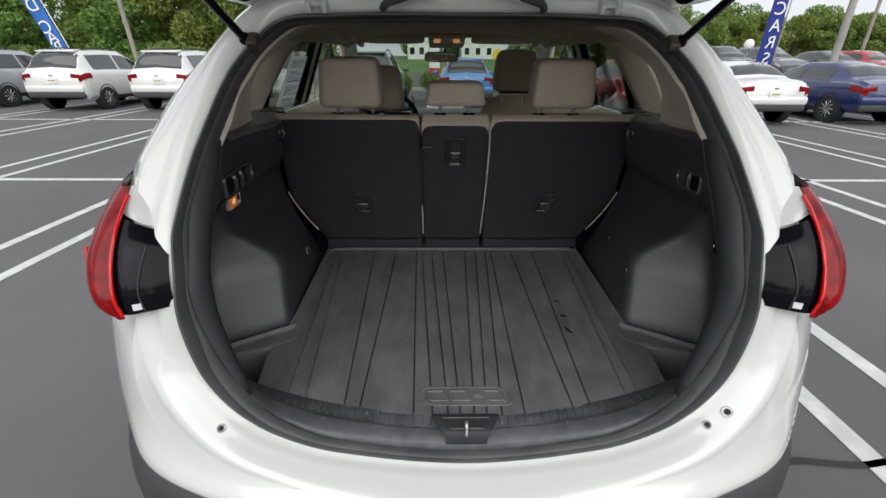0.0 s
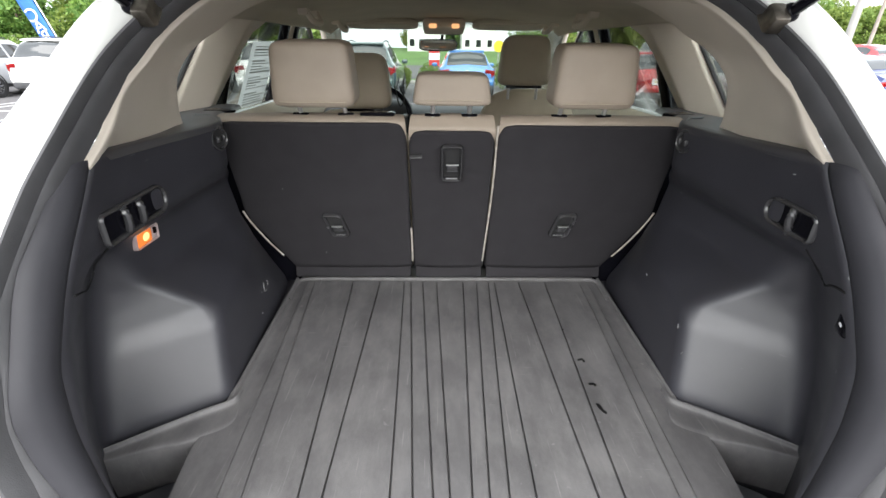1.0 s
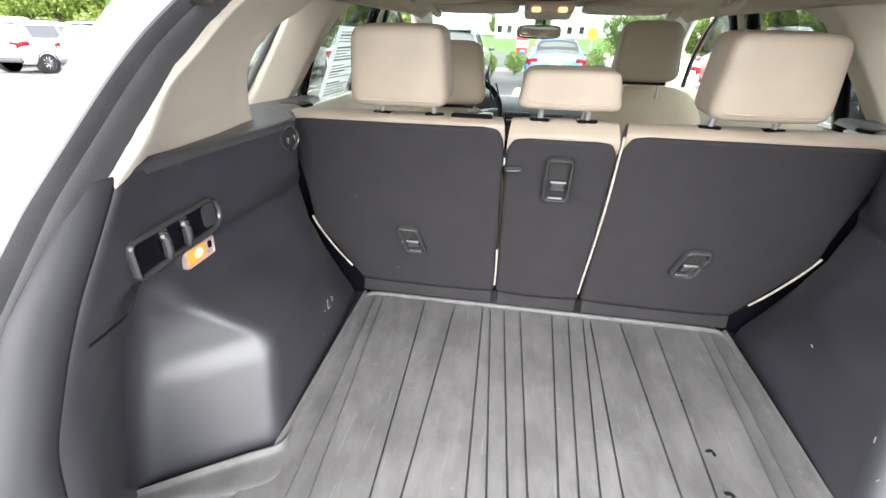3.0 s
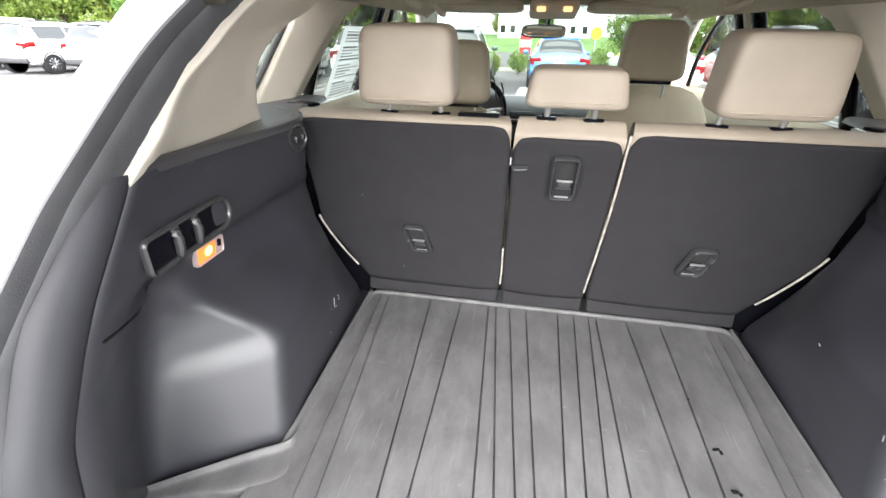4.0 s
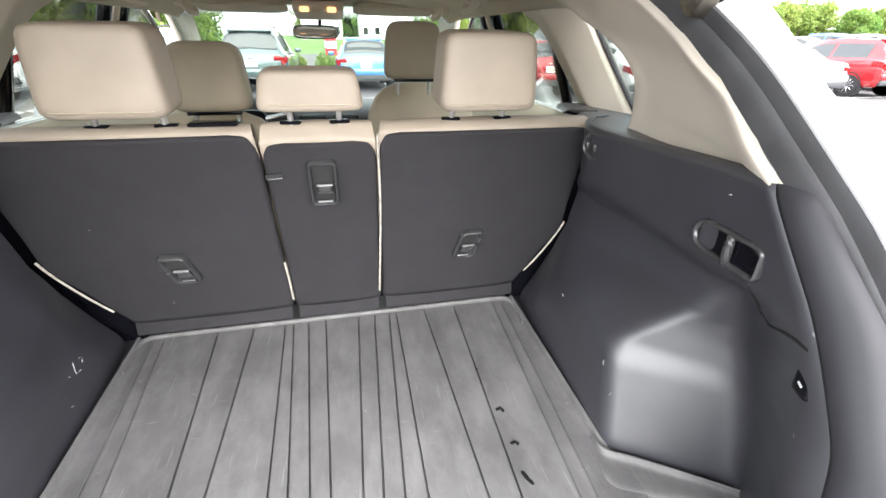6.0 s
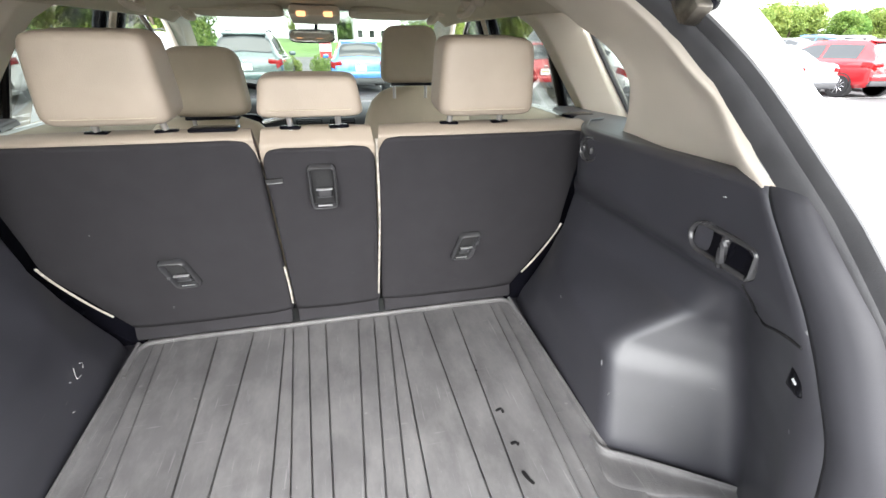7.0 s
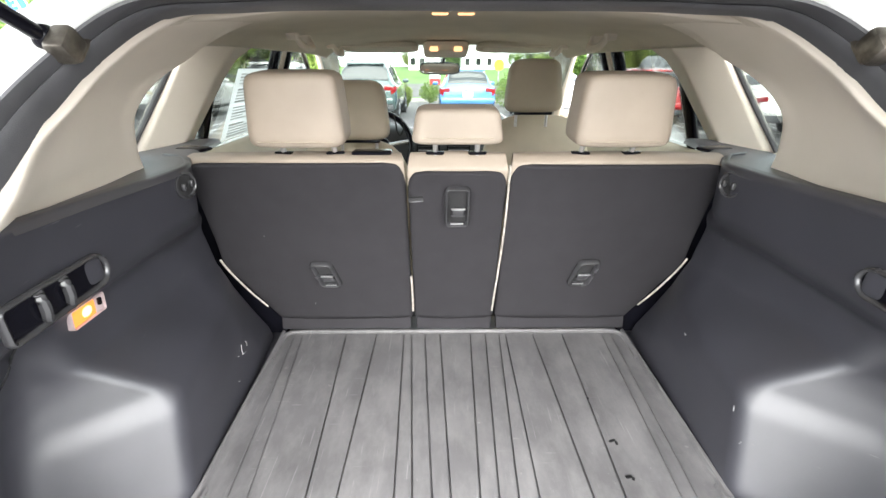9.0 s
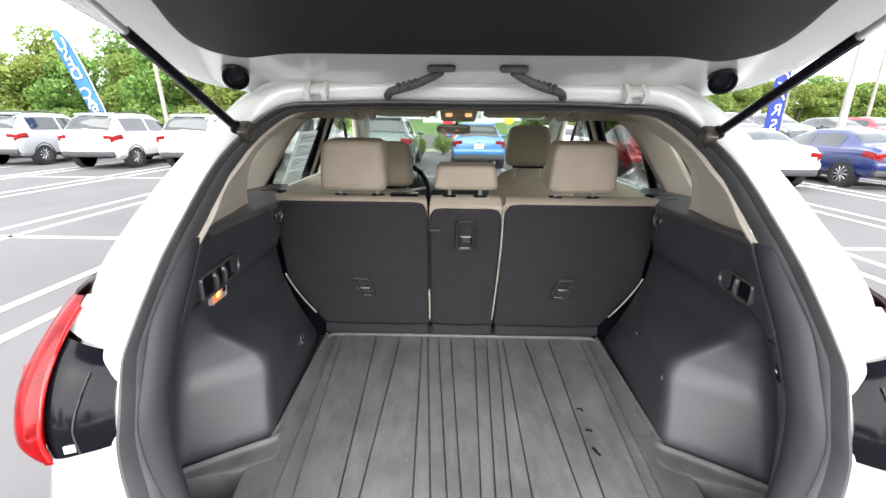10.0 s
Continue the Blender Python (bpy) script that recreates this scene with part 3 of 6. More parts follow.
# height of the sill trim over a straight line from the seal to the mat: groove, smooth band, ribbed band
SILL_STEPS = ((-0.02, 0.0), (0.02, 0.0), (0.06, -0.005), (0.10, -0.005), (0.14, 0.004), (0.18, 0.007), (0.46, 0.011), (0.50, 0.010), (0.54, 0.007), (0.94, 0.004), (1.0, 0.0))


def sill_line(k):
    """A line along the sill trim: k runs from the seal (0) down to the mat (1)."""
    out = []
    for p in seal_line(0.036, 0.048):
        if p.z < 0.93 and p.x < 0.485:
            x = p.x * 1.045
            end = Vector((x, rear_edge(x) + 0.012, 0.7575))
            start = Vector((p.x, p.y, p.z))
            q = start.lerp(end, k)
            q.z += at_height(SILL_STEPS, k)[0]
            out.append(q)
    return out


sill = tagged(part("sill_trim", strip([[mirror_x(p) for p in sill_line(k)[:0:-1]] + sill_line(k) for k in (-0.02, 0.0, 0.02, 0.06, 0.10, 0.14, 0.18, 0.3, 0.46, 0.50, 0.54, 0.7, 0.94, 1.0)]), SILL_PLASTIC), "scuffed black plastic scuff plate along the tailgate sill", "sill trim", kind="structure")
near, far_line = sill_line(0.60), sill_line(0.90)
for k in range(-22, 23):
    if abs(k) > 3:
        x = 0.019 * abs(k)
        i = min(range(len(near)), key=lambda j: abs(near[j].x - x))
        p, q = Vector((x, near[i].y, near[i].z)), Vector((x, far_line[i].y, far_line[i].z))
        tilt = math.degrees(math.atan2(q.z - p.z, q.y - p.y))
        mid = (p + q) / 2
        part("rib", block((0.0032, (q - p).length, 0.006), (math.copysign(x, k), mid.y, mid.z), (tilt, 0, 0), r=0.001, seg=1), SILL_PLASTIC, sill)
latch = thing("striker_cover", (0, 0.07, 0.74), "black plastic striker cover with a steel latch loop in the sill", "latch")
part("cover", sheet([[(x * k, y, z) for x in (-1, -0.96, -0.5, 0, 0.5, 0.96, 1)] for y, z, k in ((0.044, 0.730, 0.044), (0.046, 0.752, 0.045), (0.052, 0.762, 0.049), (0.078, 0.768, 0.066), (0.092, 0.769, 0.072), (0.099, 0.764, 0.073), (0.100, 0.750, 0.073))], 3, 3), EDGE_TRIM, latch, thick=0.006)
# flat sheet on the cover, its black painting the shade of a hollow
part("recess", sheet([[(x * k, y, z) for x in (-1, 0, 1)] for y, z, k in ((0.058, 0.7655, 0.034), (0.080, 0.7700, 0.048))], 2, 2), TYRE, latch, "flat black patch for the shade behind the latch loop")
part("recess_line", tube([(-0.050, 0.082, 0.7712), (0.050, 0.082, 0.7712), (0.035, 0.057, 0.7665), (-0.035, 0.057, 0.7665)], 0.0016, 6, 1, True), SILL_PLASTIC, latch)
part("striker_loop", tube([(0, 0.048, 0.756), (0, 0.048, 0.774), (0, 0.052, 0.781), (0, 0.060, 0.781), (0, 0.065, 0.774), (0, 0.065, 0.765)], 0.003, 8), CHROME, latch)

# cargo floor under the mat, with the corner pockets
tagged(part("cargo_floor", block((0.98, 1.0, 0.03), (0, 0.60, 0.735), r=0.005, bm=block((1.34, 0.70, 0.03), (0, 0.745, 0.725), r=0.005, bm=block((1.40, 0.60, 0.02), (0, 0.32, 0.57)))), BLACK_PLASTIC), "black cargo floor under the rubber mat with corner pockets", "floor", kind="structure")

# each rib groove: its place across the mat at the seat and at the sill
GROOVES = ((-0.468, -0.410), (-0.444, -0.366), (-0.317, -0.273), (-0.226, -0.236), (-0.147, -0.116), (-0.126, -0.075), (-0.087, -0.040), (-0.041, -0.012), (0.049, 0.022), (0.094, 0.051), (0.134, 0.085), (0.153, 0.134), (0.233, 0.245), (0.322, 0.287), (0.439, 0.380), (0.466, 0.410))


def groove_x(g, y):
    return g[1] + (g[0] - g[1]) * (y - 0.15) / 0.85


def mat_half(y):
    """Half the mat's width at a distance from the seat."""
    if y > 0.47:
        return 0.486 + 0.014 * (y - 0.47) / 0.5
    if y > 0.36:
        return 0.486 + (0.47 - y) * 0.16
    return 0.5036 + 0.010 * min(1, (0.36 - y) / 0.05) - (0.36 - y) * 0.14


SLANT = Matrix.Identity(4)
SLANT[0][2] = -0.35


def cargo_mat():
    """Rubber mat, one mesh: flat lands between sunk grooves, a raised lip at the back and the sides."""
    mat = thing("cargo_mat", (0, 0.6, 0.74), "grey-black ribbed rubber cargo mat with worn dusty patches", "cargo mat")
    xs = []
    for g in GROOVES:
        deep = 0.0025 if abs(g[0]) > 0.4 else 0.0075
        xs += [(g, -0.0038, 0.0), (g, -0.0022, 0.0008), (g, -0.0012, -deep), (g, 0.0012, -deep), (g, 0.0022, 0.0008), (g, 0.0038, 0.0)]
    ys = [i / 36 for i in range(37)]
    rows = []
    for v in ys:
        row = []
        for g, off, dz in xs:
            gx = g[1]
            y0 = rear_edge(gx)
            y = y0 + (0.985 - y0) * v
            soft = min(1, max(0, (0.975 - y) / 0.006), max(0, (y - y0 - 0.004) / 0.006))
            row.append(Vector((groove_x(g, y) + off, y, 0.760 + dz * soft + 0.0012 * math.sin(9 * y + 4 * gx))))
        w0 = mat_half(rear_edge(0.47) + (0.985 - rear_edge(0.47)) * v)
        yL = rear_edge(0.49) + (0.985 - rear_edge(0.49)) * v
        for s in (-1, 1):
            rise = min(1, max(0.0, (yL - 0.435) / 0.03))
            pts = [Vector((s * (w0 - e), yL, 0.760 + h * (rise if h > 0 else 1))) for e, h in ((0.012, 0), (0.006, 0.002), (0.003, 0.012), (-0.002, 0.014), (-0.005, 0.012), (-0.006, -0.01))]
            if s < 0:
                row = pts[::-1] + row
            else:
                row = row + pts
        rows.append(row)
    part("mat_sheet", strip(rows), MAT, mat)
    # raised bead along the seat, turning the corners
    half = [(0.4935, 0.86, 0.764), (0.4965, 0.94, 0.765), (0.4945, 0.966, 0.765), (0.482, 0.984, 0.765), (0.460, 0.9885, 0.765), (0.25, 0.990, 0.765)]
    part("rear_lip", moved(tube(half + [(0, 0.990, 0.765)] + [mirror_x(p) for p in half[::-1]], 0.0065, 10, 5), Matrix.Identity(4)), MAT, mat)
    part("rear_skirt", sheet([[(x, y, z) for x in (-0.497, -0.3, 0, 0.3, 0.497)] for y, z in ((0.984, 0.759), (0.992, 0.762), (1.0, 0.757), (1.001, 0.74))], 3, 2), MAT, mat)
    for s in (-1, 1):
        # the flange that runs out past the wheel housing
        line = ((0.474, 0.475), (0.480, 0.446), (0.530, 0.412), (0.600, 0.362), (0.668, 0.312))
        part("flange", sheet([[(s * (x - 0.35 * w * k * (i > 0)), y - (w if i else 0.4 * w) * k, z) for (i, (x, y)), k in zip(enumerate(line), (1, 1, 1, 0.62, 0.3))] for w, z in ((-0.003, 0.745), (-0.001, 0.768), (0.003, 0.773), (0.007, 0.771), (0.011, 0.7635), (0.03, 0.7615), (0.062, 0.7605), (0.066, 0.756), (0.066, 0.66))], 4, 3), MAT, mat)
    plaque = part("plaque", moved(ring_frame(0.205, 0.062, 0.0055, 0.0022, 0.026, 8), pose(0.005, 0.157, 0.7610, -90, 0, 0) @ SLANT), MAT, mat, "embossed outline badge")
    part("plate", moved(pillow((0.200, 0.057, 0.004), 8, 6), pose(0.005, 0.157, 0.7603) @ Matrix(((1, 0.35, 0, 0), (0, 1, 0, 0), (0, 0, 1, 0), (0, 0, 0, 1)))), MAT, plaque)
    for x, w in ((-0.066, 0.044), (-0.014, 0.044), (0.028, 0.022), (0.066, 0.040)):
        part("bar", moved(ring_frame(w, 0.034 if w > 0.03 else 0.010, 0.0045, 0.003, 0.004), pose(x + 0.004, 0.157, 0.7622, -90, 0, 0) @ SLANT), MAT, plaque)


def worn_rubber():
    """Dusty worn rubber: smears along the ribs, faint stains and scratches."""
    m = surface("worn_mat_rubber", (0.128, 0.125, 0.127), 0.52, 0.0, (420, 0.25), (7, 0.22), spec=0.4)
    n, l = m.node_tree.nodes, m.node_tree.links
    b = n["Principled BSDF"]
    base = b.inputs["Base Color"].links[0].from_socket
    tc, mp = n.new("ShaderNodeTexCoord"), n.new("ShaderNodeMapping")
    mp.inputs["Scale"].default_value = (17, 8, 10)
    streak = n.new("ShaderNodeTexNoise")
    streak.inputs["Scale"].default_value, streak.inputs["Detail"].default_value, streak.inputs["Roughness"].default_value = 1.0, 9, 0.68
    l.new(tc.outputs["Object"], mp.inputs["Vector"])
    l.new(mp.outputs["Vector"], streak.inputs["Vector"])
    ramp = n.new("ShaderNodeValToRGB")
    ramp.color_ramp.elements[0].position, ramp.color_ramp.elements[1].position = 0.40, 0.68
    ramp.color_ramp.elements[0].color, ramp.color_ramp.elements[1].color = (0, 0, 0, 1), (0.42, 0.42, 0.42, 1)
    l.new(streak.outputs["Fac"], ramp.inputs["Fac"])
    mix = n.new("ShaderNodeMix")
    mix.data_type = "RGBA"
    mix.inputs["B"].default_value = (0.24, 0.236, 0.232, 1)
    l.new(ramp.outputs["Color"], mix.inputs["Factor"])
    l.new(base, mix.inputs["A"])
    # fine pale scratches along and across the ribs
    last = mix.outputs["Result"]
    for scale, low in (((260, 9, 10), 0.655), ((12, 180, 10), 0.70), ((70, 60, 10), 0.70)):
        mp2, fine, cut, over = n.new("ShaderNodeMapping"), n.new("ShaderNodeTexNoise"), n.new("ShaderNodeMapRange"), n.new("ShaderNodeMix")
        mp2.inputs["Scale"].default_value = scale
        mp2.inputs["Rotation"].default_value = (0, 0, 0.12)
        fine.inputs["Scale"].default_value, fine.inputs["Detail"].default_value = 1.0, 4
        cut.inputs["From Min"].default_value, cut.inputs["From Max"].default_value, cut.inputs["To Max"].default_value = low, low + 0.08, 0.38
        over.data_type = "RGBA"
        over.inputs["B"].default_value = (0.30, 0.30, 0.30, 1)
        l.new(tc.outputs["Object"], mp2.inputs["Vector"])
        l.new(mp2.outputs["Vector"], fine.inputs["Vector"])
        l.new(fine.outputs["Fac"], cut.inputs["Value"])
        l.new(cut.outputs["Result"], over.inputs["Factor"])
        l.new(last, over.inputs["A"])
        last = over.outputs["Result"]
    l.new(last, b.inputs["Base Color"])
    return m


MAT = worn_rubber()
cargo_mat()
for x, y, w, h, a in ((0.322, 0.583, 0.016, 0.006, 20), (0.329, 0.577, 0.006, 0.010, 0), (0.322, 0.496, 0.014, 0.007, 10), (0.329, 0.492, 0.008, 0.006, 60), (0.317, 0.425, 0.008, 0.022, 15), (0.322, 0.412, 0.007, 0.014, 30), (0.312, 0.71, 0.005, 0.008, 0)):
    tagged(part("scuff_mark", pillow((w, h, 0.002), 3, 3, (x, y, 0.7612), (0, 0, a)), TAR), "small black scuff on the rubber mat", "scuff", "scuffs on the mat")


# ---- cargo side trims ----
# lines up the side wall: the fold behind the seal, the wall's middle, the hollow bend, the housing's inner corner, the long side
FOLD = ((0.62, 0.450, 0.095), (0.78, 0.440, 0.092), (0.86, 0.458, 0.104), (0.92, 0.480, 0.116), (1.00, 0.502, 0.130), (1.08, 0.512, 0.149), (1.20, 0.516, 0.215), (1.26, 0.516, 0.264), (1.318, 0.524, 0.316))
MIDDLE = ((0.62, 0.585, 0.215), (0.78, 0.598, 0.222), (0.92, 0.610, 0.252), (1.00, 0.614, 0.285), (1.08, 0.604, 0.308), (1.16, 0.568, 0.312), (1.185, 0.546, 0.302), (1.26, 0.540, 0.352), (1.318, 0.534, 0.388))
BEND = ((0.62, 0.687, 0.300), (0.78, 0.690, 0.333), (0.92, 0.692, 0.376), (1.00, 0.690, 0.406), (1.036, 0.683, 0.414), (1.08, 0.668, 0.412), (1.125, 0.648, 0.405), (1.165, 0.582, 0.388), (1.185, 0.557, 0.382), (1.26, 0.5485, 0.410), (1.318, 0.540, 0.435))
INNER = ((0.62, 0.484, 0.430), (0.78, 0.491, 0.455), (0.92, 0.508, 0.514), (0.942, 0.516, 0.527), (0.953, 0.527, 0.528), (1.022, 0.598, 0.488), (1.040, 0.618, 0.470), (1.10, 0.630, 0.450), (1.13, 0.622, 0.438), (1.165, 0.572, 0.418), (1.185, 0.560, 0.412), (1.26, 0.551, 0.435), (1.318, 0.5425, 0.455))
ALONG = ((0.62, 0.503, 0.513, 0.530), (0.78, 0.508, 0.524, 0.555), (0.86, 0.513, 0.540, 0.600), (0.942, 0.529, 0.566, 0.641), (1.022, 0.604, 0.612, 0.634), (1.040, 0.626, 0.616, 0.624), (1.12, 0.636, 0.620, 0.620), (1.135, 0.628, 0.617, 0.619), (1.165, 0.578, 0.580, 0.618), (1.20, 0.566, 0.560, 0.617), (1.318, 0.560, 0.553, 0.616))
def eased(knots, z, reach=0.012):
    """Values of such a line with its kinks rounded off over a short height."""
    got = [at_height(knots, z + reach * k / 4) for k in range(-4, 5)]
    share = [5 - abs(k) for k in range(-4, 5)]
    return tuple(sum(w * g[i] for w, g in zip(share, got)) / sum(share) for i in range(len(got[0])))


def rounded(points, radii, steps=7):
    """A run of points with each inner corner turned into a soft bend that starts that far from it."""
    p = [Vector(q) for q in points]
    out = [p[0]]
    for a, b, c, r in zip(p, p[1:], p[2:], radii):
        near = b + (a - b).normalized() * min(r, 0.48 * (a - b).length)
        away = b + (c - b).normalized() * min(r, 0.48 * (c - b).length)
        out += [near.lerp(b, t).lerp(b.lerp(away, t), t) for t in (k / steps for k in range(steps + 1))]
    return out + [p[-1]]


def seat_y(z):
    """The rear face of the seat backs leans back towards the top."""
    return 1.01 - (z - 0.78) * 0.29


def wall_rows(s):
    rows = []
    count = 88
    for i in range(count + 1):
        z = 0.62 + (1.318 - 0.62) * i / count
        (fx, fy), (mx, my) = eased(FOLD, z, 0.03), eased(MIDDLE, z)
        (cx, cy), (kx, ky), (x70, x85, x105) = eased(INNER, z), eased(BEND, z), eased(ALONG, z)
        up = min(1, max(0, (z - 1.12) / 0.06))
        d = 0.010 + 0.016 * min(1, max(0, (z - 0.80) / 0.25)) - 0.012 * max(0, (z - 1.22) / 0.1)
        end = seat_y(z) - 0.014
        over = x85 + (x105 - x85) * (end - 0.85) / 0.2
        line = [(fx + 0.85 * d, fy - 1.65 * d), (fx, fy), (mx, my), (kx, ky), (cx, cy), (x70, 0.66), (x85, 0.85 - 0.05 * up), (over + (x105 - over) * up, end + (0.89 - end) * up), (over + 0.05 + (x105 - over) * up, end + 0.02 + (0.89 - end) * up)]
        run = rounded([(x, y, 0) for x, y in line], (0.022, 0.06, 0.055, 0.026, 0.05, 0.035, 0.006))
        lift = max(0, (z - 1.16) / 0.158)
        rows.append([(s * q.x, q.y, z - 0.018 * lift * min(1, max(0, (q.y - 0.36) / 0.32))) for q in run])
    rows.append([(x + s * 0.012, y, z + 0.005) for x, y, z in rows[-1]])
    return rows


def side_trim(s):
    """Black moulded side wall with its wheel housing, lid seam, handle, hook pod and details."""
    wall = tagged(new("cargo_side_trim"), "moulded black plastic cargo side wall with a wheel housing", "side trim", kind="structure")
    rows = wall_rows(s)
    part("wall_panel", strip([r[8:] for r in rows]), BLACK_PLASTIC, wall, thick=0.004)
    part("edge_trim", strip([r[:9] for r in rows]), EDGE_TRIM, wall, "matte black edge beside the seal", thick=0.004)
    # shelf from the panel's upper edge out to the glass
    part("shelf", sheet([[(s * (x0 - 0.002), y, 1.308 - 0.018 * min(1, (y - 0.36) / 0.32)), (s * (x0 + 0.004), y, 1.319 - 0.018 * min(1, (y - 0.36) / 0.32)), (s * (x0 + 0.35 * (x1 - x0)), y, 1.320 - 0.018 * min(1, (y - 0.36) / 0.32)), (s * x1, y, 1.312 - 0.018 * min(1, (y - 0.36) / 0.32))] for y, x0, x1 in ((0.375, 0.532, 0.552), (0.45, 0.541, 0.585), (0.55, 0.550, 0.615), (0.66, 0.558, 0.65), (0.78, 0.556, 0.70), (0.86, 0.590, 0.74), (0.95, 0.620, 0.78), (1.15, 0.66, 0.80))], 4, 4), BLACK_PLASTIC, wall)
    # black block that paints the shade in the gap beside the seat
    part("gap_shade", block((0.24, 0.02, 0.54), (s * 0.625, 1.035, 0.96), (0, 0, 0), r=0.004), GLOSS_BLACK, wall)
    # socket of the cargo cover beside the seat
    dish = part("cover_socket", moved(lathe([(-0.004, 0.027), (0.002, 0.028), (0.003, 0.024), (-0.002, 0.020), (-0.010, 0.018)], 24), pose(s * 0.5525, 0.760, 1.268, 0, 0, 180 * (s > 0) + s * 12)), LATCH_PLASTIC, wall, "round socket for the cargo cover")
    # black disc across the dish, painting the shade inside it
    part("socket_shade", moved(lathe([(-0.003, 0.018), (-0.001, 0.021)], 24), pose(s * 0.5525, 0.760, 1.268, 0, 0, 180 * (s > 0) + s * 12)), TYRE, dish)
    for k in (-1, 1):
        part("socket_pin", pillow((0.010, 0.010, 0.016), 3, 4, (s * 0.549, 0.760 + 0.014 * k, 1.268)), LATCH_PLASTIC, dish)
    # recessed oval handle with upright grips
    long, tall = (0.190, 0.055) if s < 0 else (0.126, 0.049)
    hm = pose(-0.5495, 0.420, 1.208, 0, 0, 94.5) if s < 0 else pose(0.5445, 0.385, 1.216, 0, 0, -95)
    round_end, square_end = 0.028, 0.012
    handle = part("handle_frame", moved(ring_frame(long, tall, 0.0085, 0.008, round_end if s < 0 else square_end, 8, square_end if s < 0 else round_end), hm), LATCH_PLASTIC, wall, "recessed grab handle frame")
    # shallow pad, coloured black for the shade of a deeper hollow
    part("recess", moved(pillow((long - 0.008, 0.005, tall - 0.010), 6, 6, (0, 0.0, 0)), hm), GLOSS_BLACK, handle, "black pad for the shade in the grip recess")
    part("scoop", moved(pillow((0.040, 0.006, 0.036), 4, 6, (-s * (long / 2 - 0.034), -0.001, 0.001), (0, 0, s * 7)), hm), BLACK_PLASTIC, handle)
    for k in ((-0.002, 0.040) if s < 0 else (0.010,)):
        x = s * (k if s > 0 else k - 0.004)
        part("grip", moved(tube([(x - s * 0.004, 0.0, tall / 2 - 0.006), (x, -0.006, 0.014), (x + s * 0.001, -0.008, 0.0), (x, -0.006, -0.014), (x - s * 0.004, 0.0, -0.024)], 0.0065, 8), hm), LATCH_PLASTIC, handle)
    # seam of the service lid
    seam = [(s * (x - 0.0008), y, z) for x, y, z in (((0.556, 0.352, 1.177), (0.61, 0.386, 1.136), (0.646, 0.410, 1.107), (0.653, 0.404, 1.087), (0.652, 0.388, 1.077), (0.637, 0.365, 1.084), (0.613, 0.337, 1.100), (0.569, 0.284, 1.129), (0.544, 0.248, 1.146)) if s < 0 else
                                                     ((0.556, 0.346, 1.177), (0.587, 0.354, 1.147), (0.614, 0.360, 1.119), (0.608, 0.346, 1.118), (0.591, 0.326, 1.122), (0.559, 0.287, 1.144), (0.540, 0.257, 1.156), (0.529, 0.236, 1.161)))]
    part("lid_seam", tube(seam, 0.0020, 6), TYRE, wall)
    if s < 0:
        lm = pose(-0.630, 0.529, 1.117, 0, 0, 92) @ pose(0, 0, 0, 6, 0, 0)
        lamp = tagged(part("cargo_lamp", moved(ring_frame(0.076, 0.036, 0.004, 0.010, 0.005), lm), CLEAR_LENS), "lit amber cargo lamp in the side trim", "lamp")
        part("lens", moved(block((0.050, 0.010, 0.029), (-0.009, -0.003, 0), r=0.003), lm), AMBER, lamp, "glowing amber lens")
        part("bulb", moved(pillow((0.022, 0.004, 0.018), 2.2, 4, (-0.004, -0.0075, 0.001)), lm), BULB, lamp, "hot bright spot of the bulb")
        part("clear_end", moved(block((0.018, 0.008, 0.029), (0.026, -0.003, 0), r=0.002), lm), CLEAR_LENS, lamp)
        part("switch", moved(block((0.007, 0.008, 0.013), (0.025, -0.007, 0.004), r=0.0015), lm), GLOSS_BLACK, lamp)
    else:
        sm = pose(0.551, 0.236, 1.108, 0, 0, -112)
        button = tagged(part("release_switch", moved(block((0.030, 0.014, 0.034), r=0.0065, seg=4), sm), GLOSS_BLACK), "small black release switch with a white mark", "switch")
        part("mark", moved(block((0.009, 0.002, 0.004), (0.002, -0.0075, 0), (0, 15, 0), r=0.001, seg=1), sm), PAPER, button)


side_trim(-1)
side_trim(1)
MARK = surface("pale_scuff", (0.30, 0.30, 0.31), 0.8, 0.0, (300, 0.2), (80, 0.4))
for s, marks in ((-1, (((0.5275, 0.790, 0.862), (0.5255, 0.784, 0.838), (0.5262, 0.800, 0.834)), ((0.5285, 0.812, 0.856), (0.5290, 0.822, 0.850), (0.5275, 0.814, 0.842)), ((0.5250, 0.762, 0.848), (0.5252, 0.766, 0.845)), ((0.5145, 0.722, 0.806), (0.5148, 0.728, 0.803)))), (1, (((0.504, 0.524, 0.910), (0.5035, 0.521, 0.900)), ((0.505, 0.485, 0.862), (0.503, 0.488, 0.850)), ((0.5305, 0.390, 1.288), (0.5305, 0.394, 1.287)), ((0.532, 0.752, 0.916), (0.531, 0.744, 0.914))))):
    for pts in marks:
        tagged(part("scratch", tube([(s * x, y, z) for x, y, z in pts], 0.0012, 5, 2), MARK), "pale scratch on the black side trim", "scratch", "scratches on the side trim")


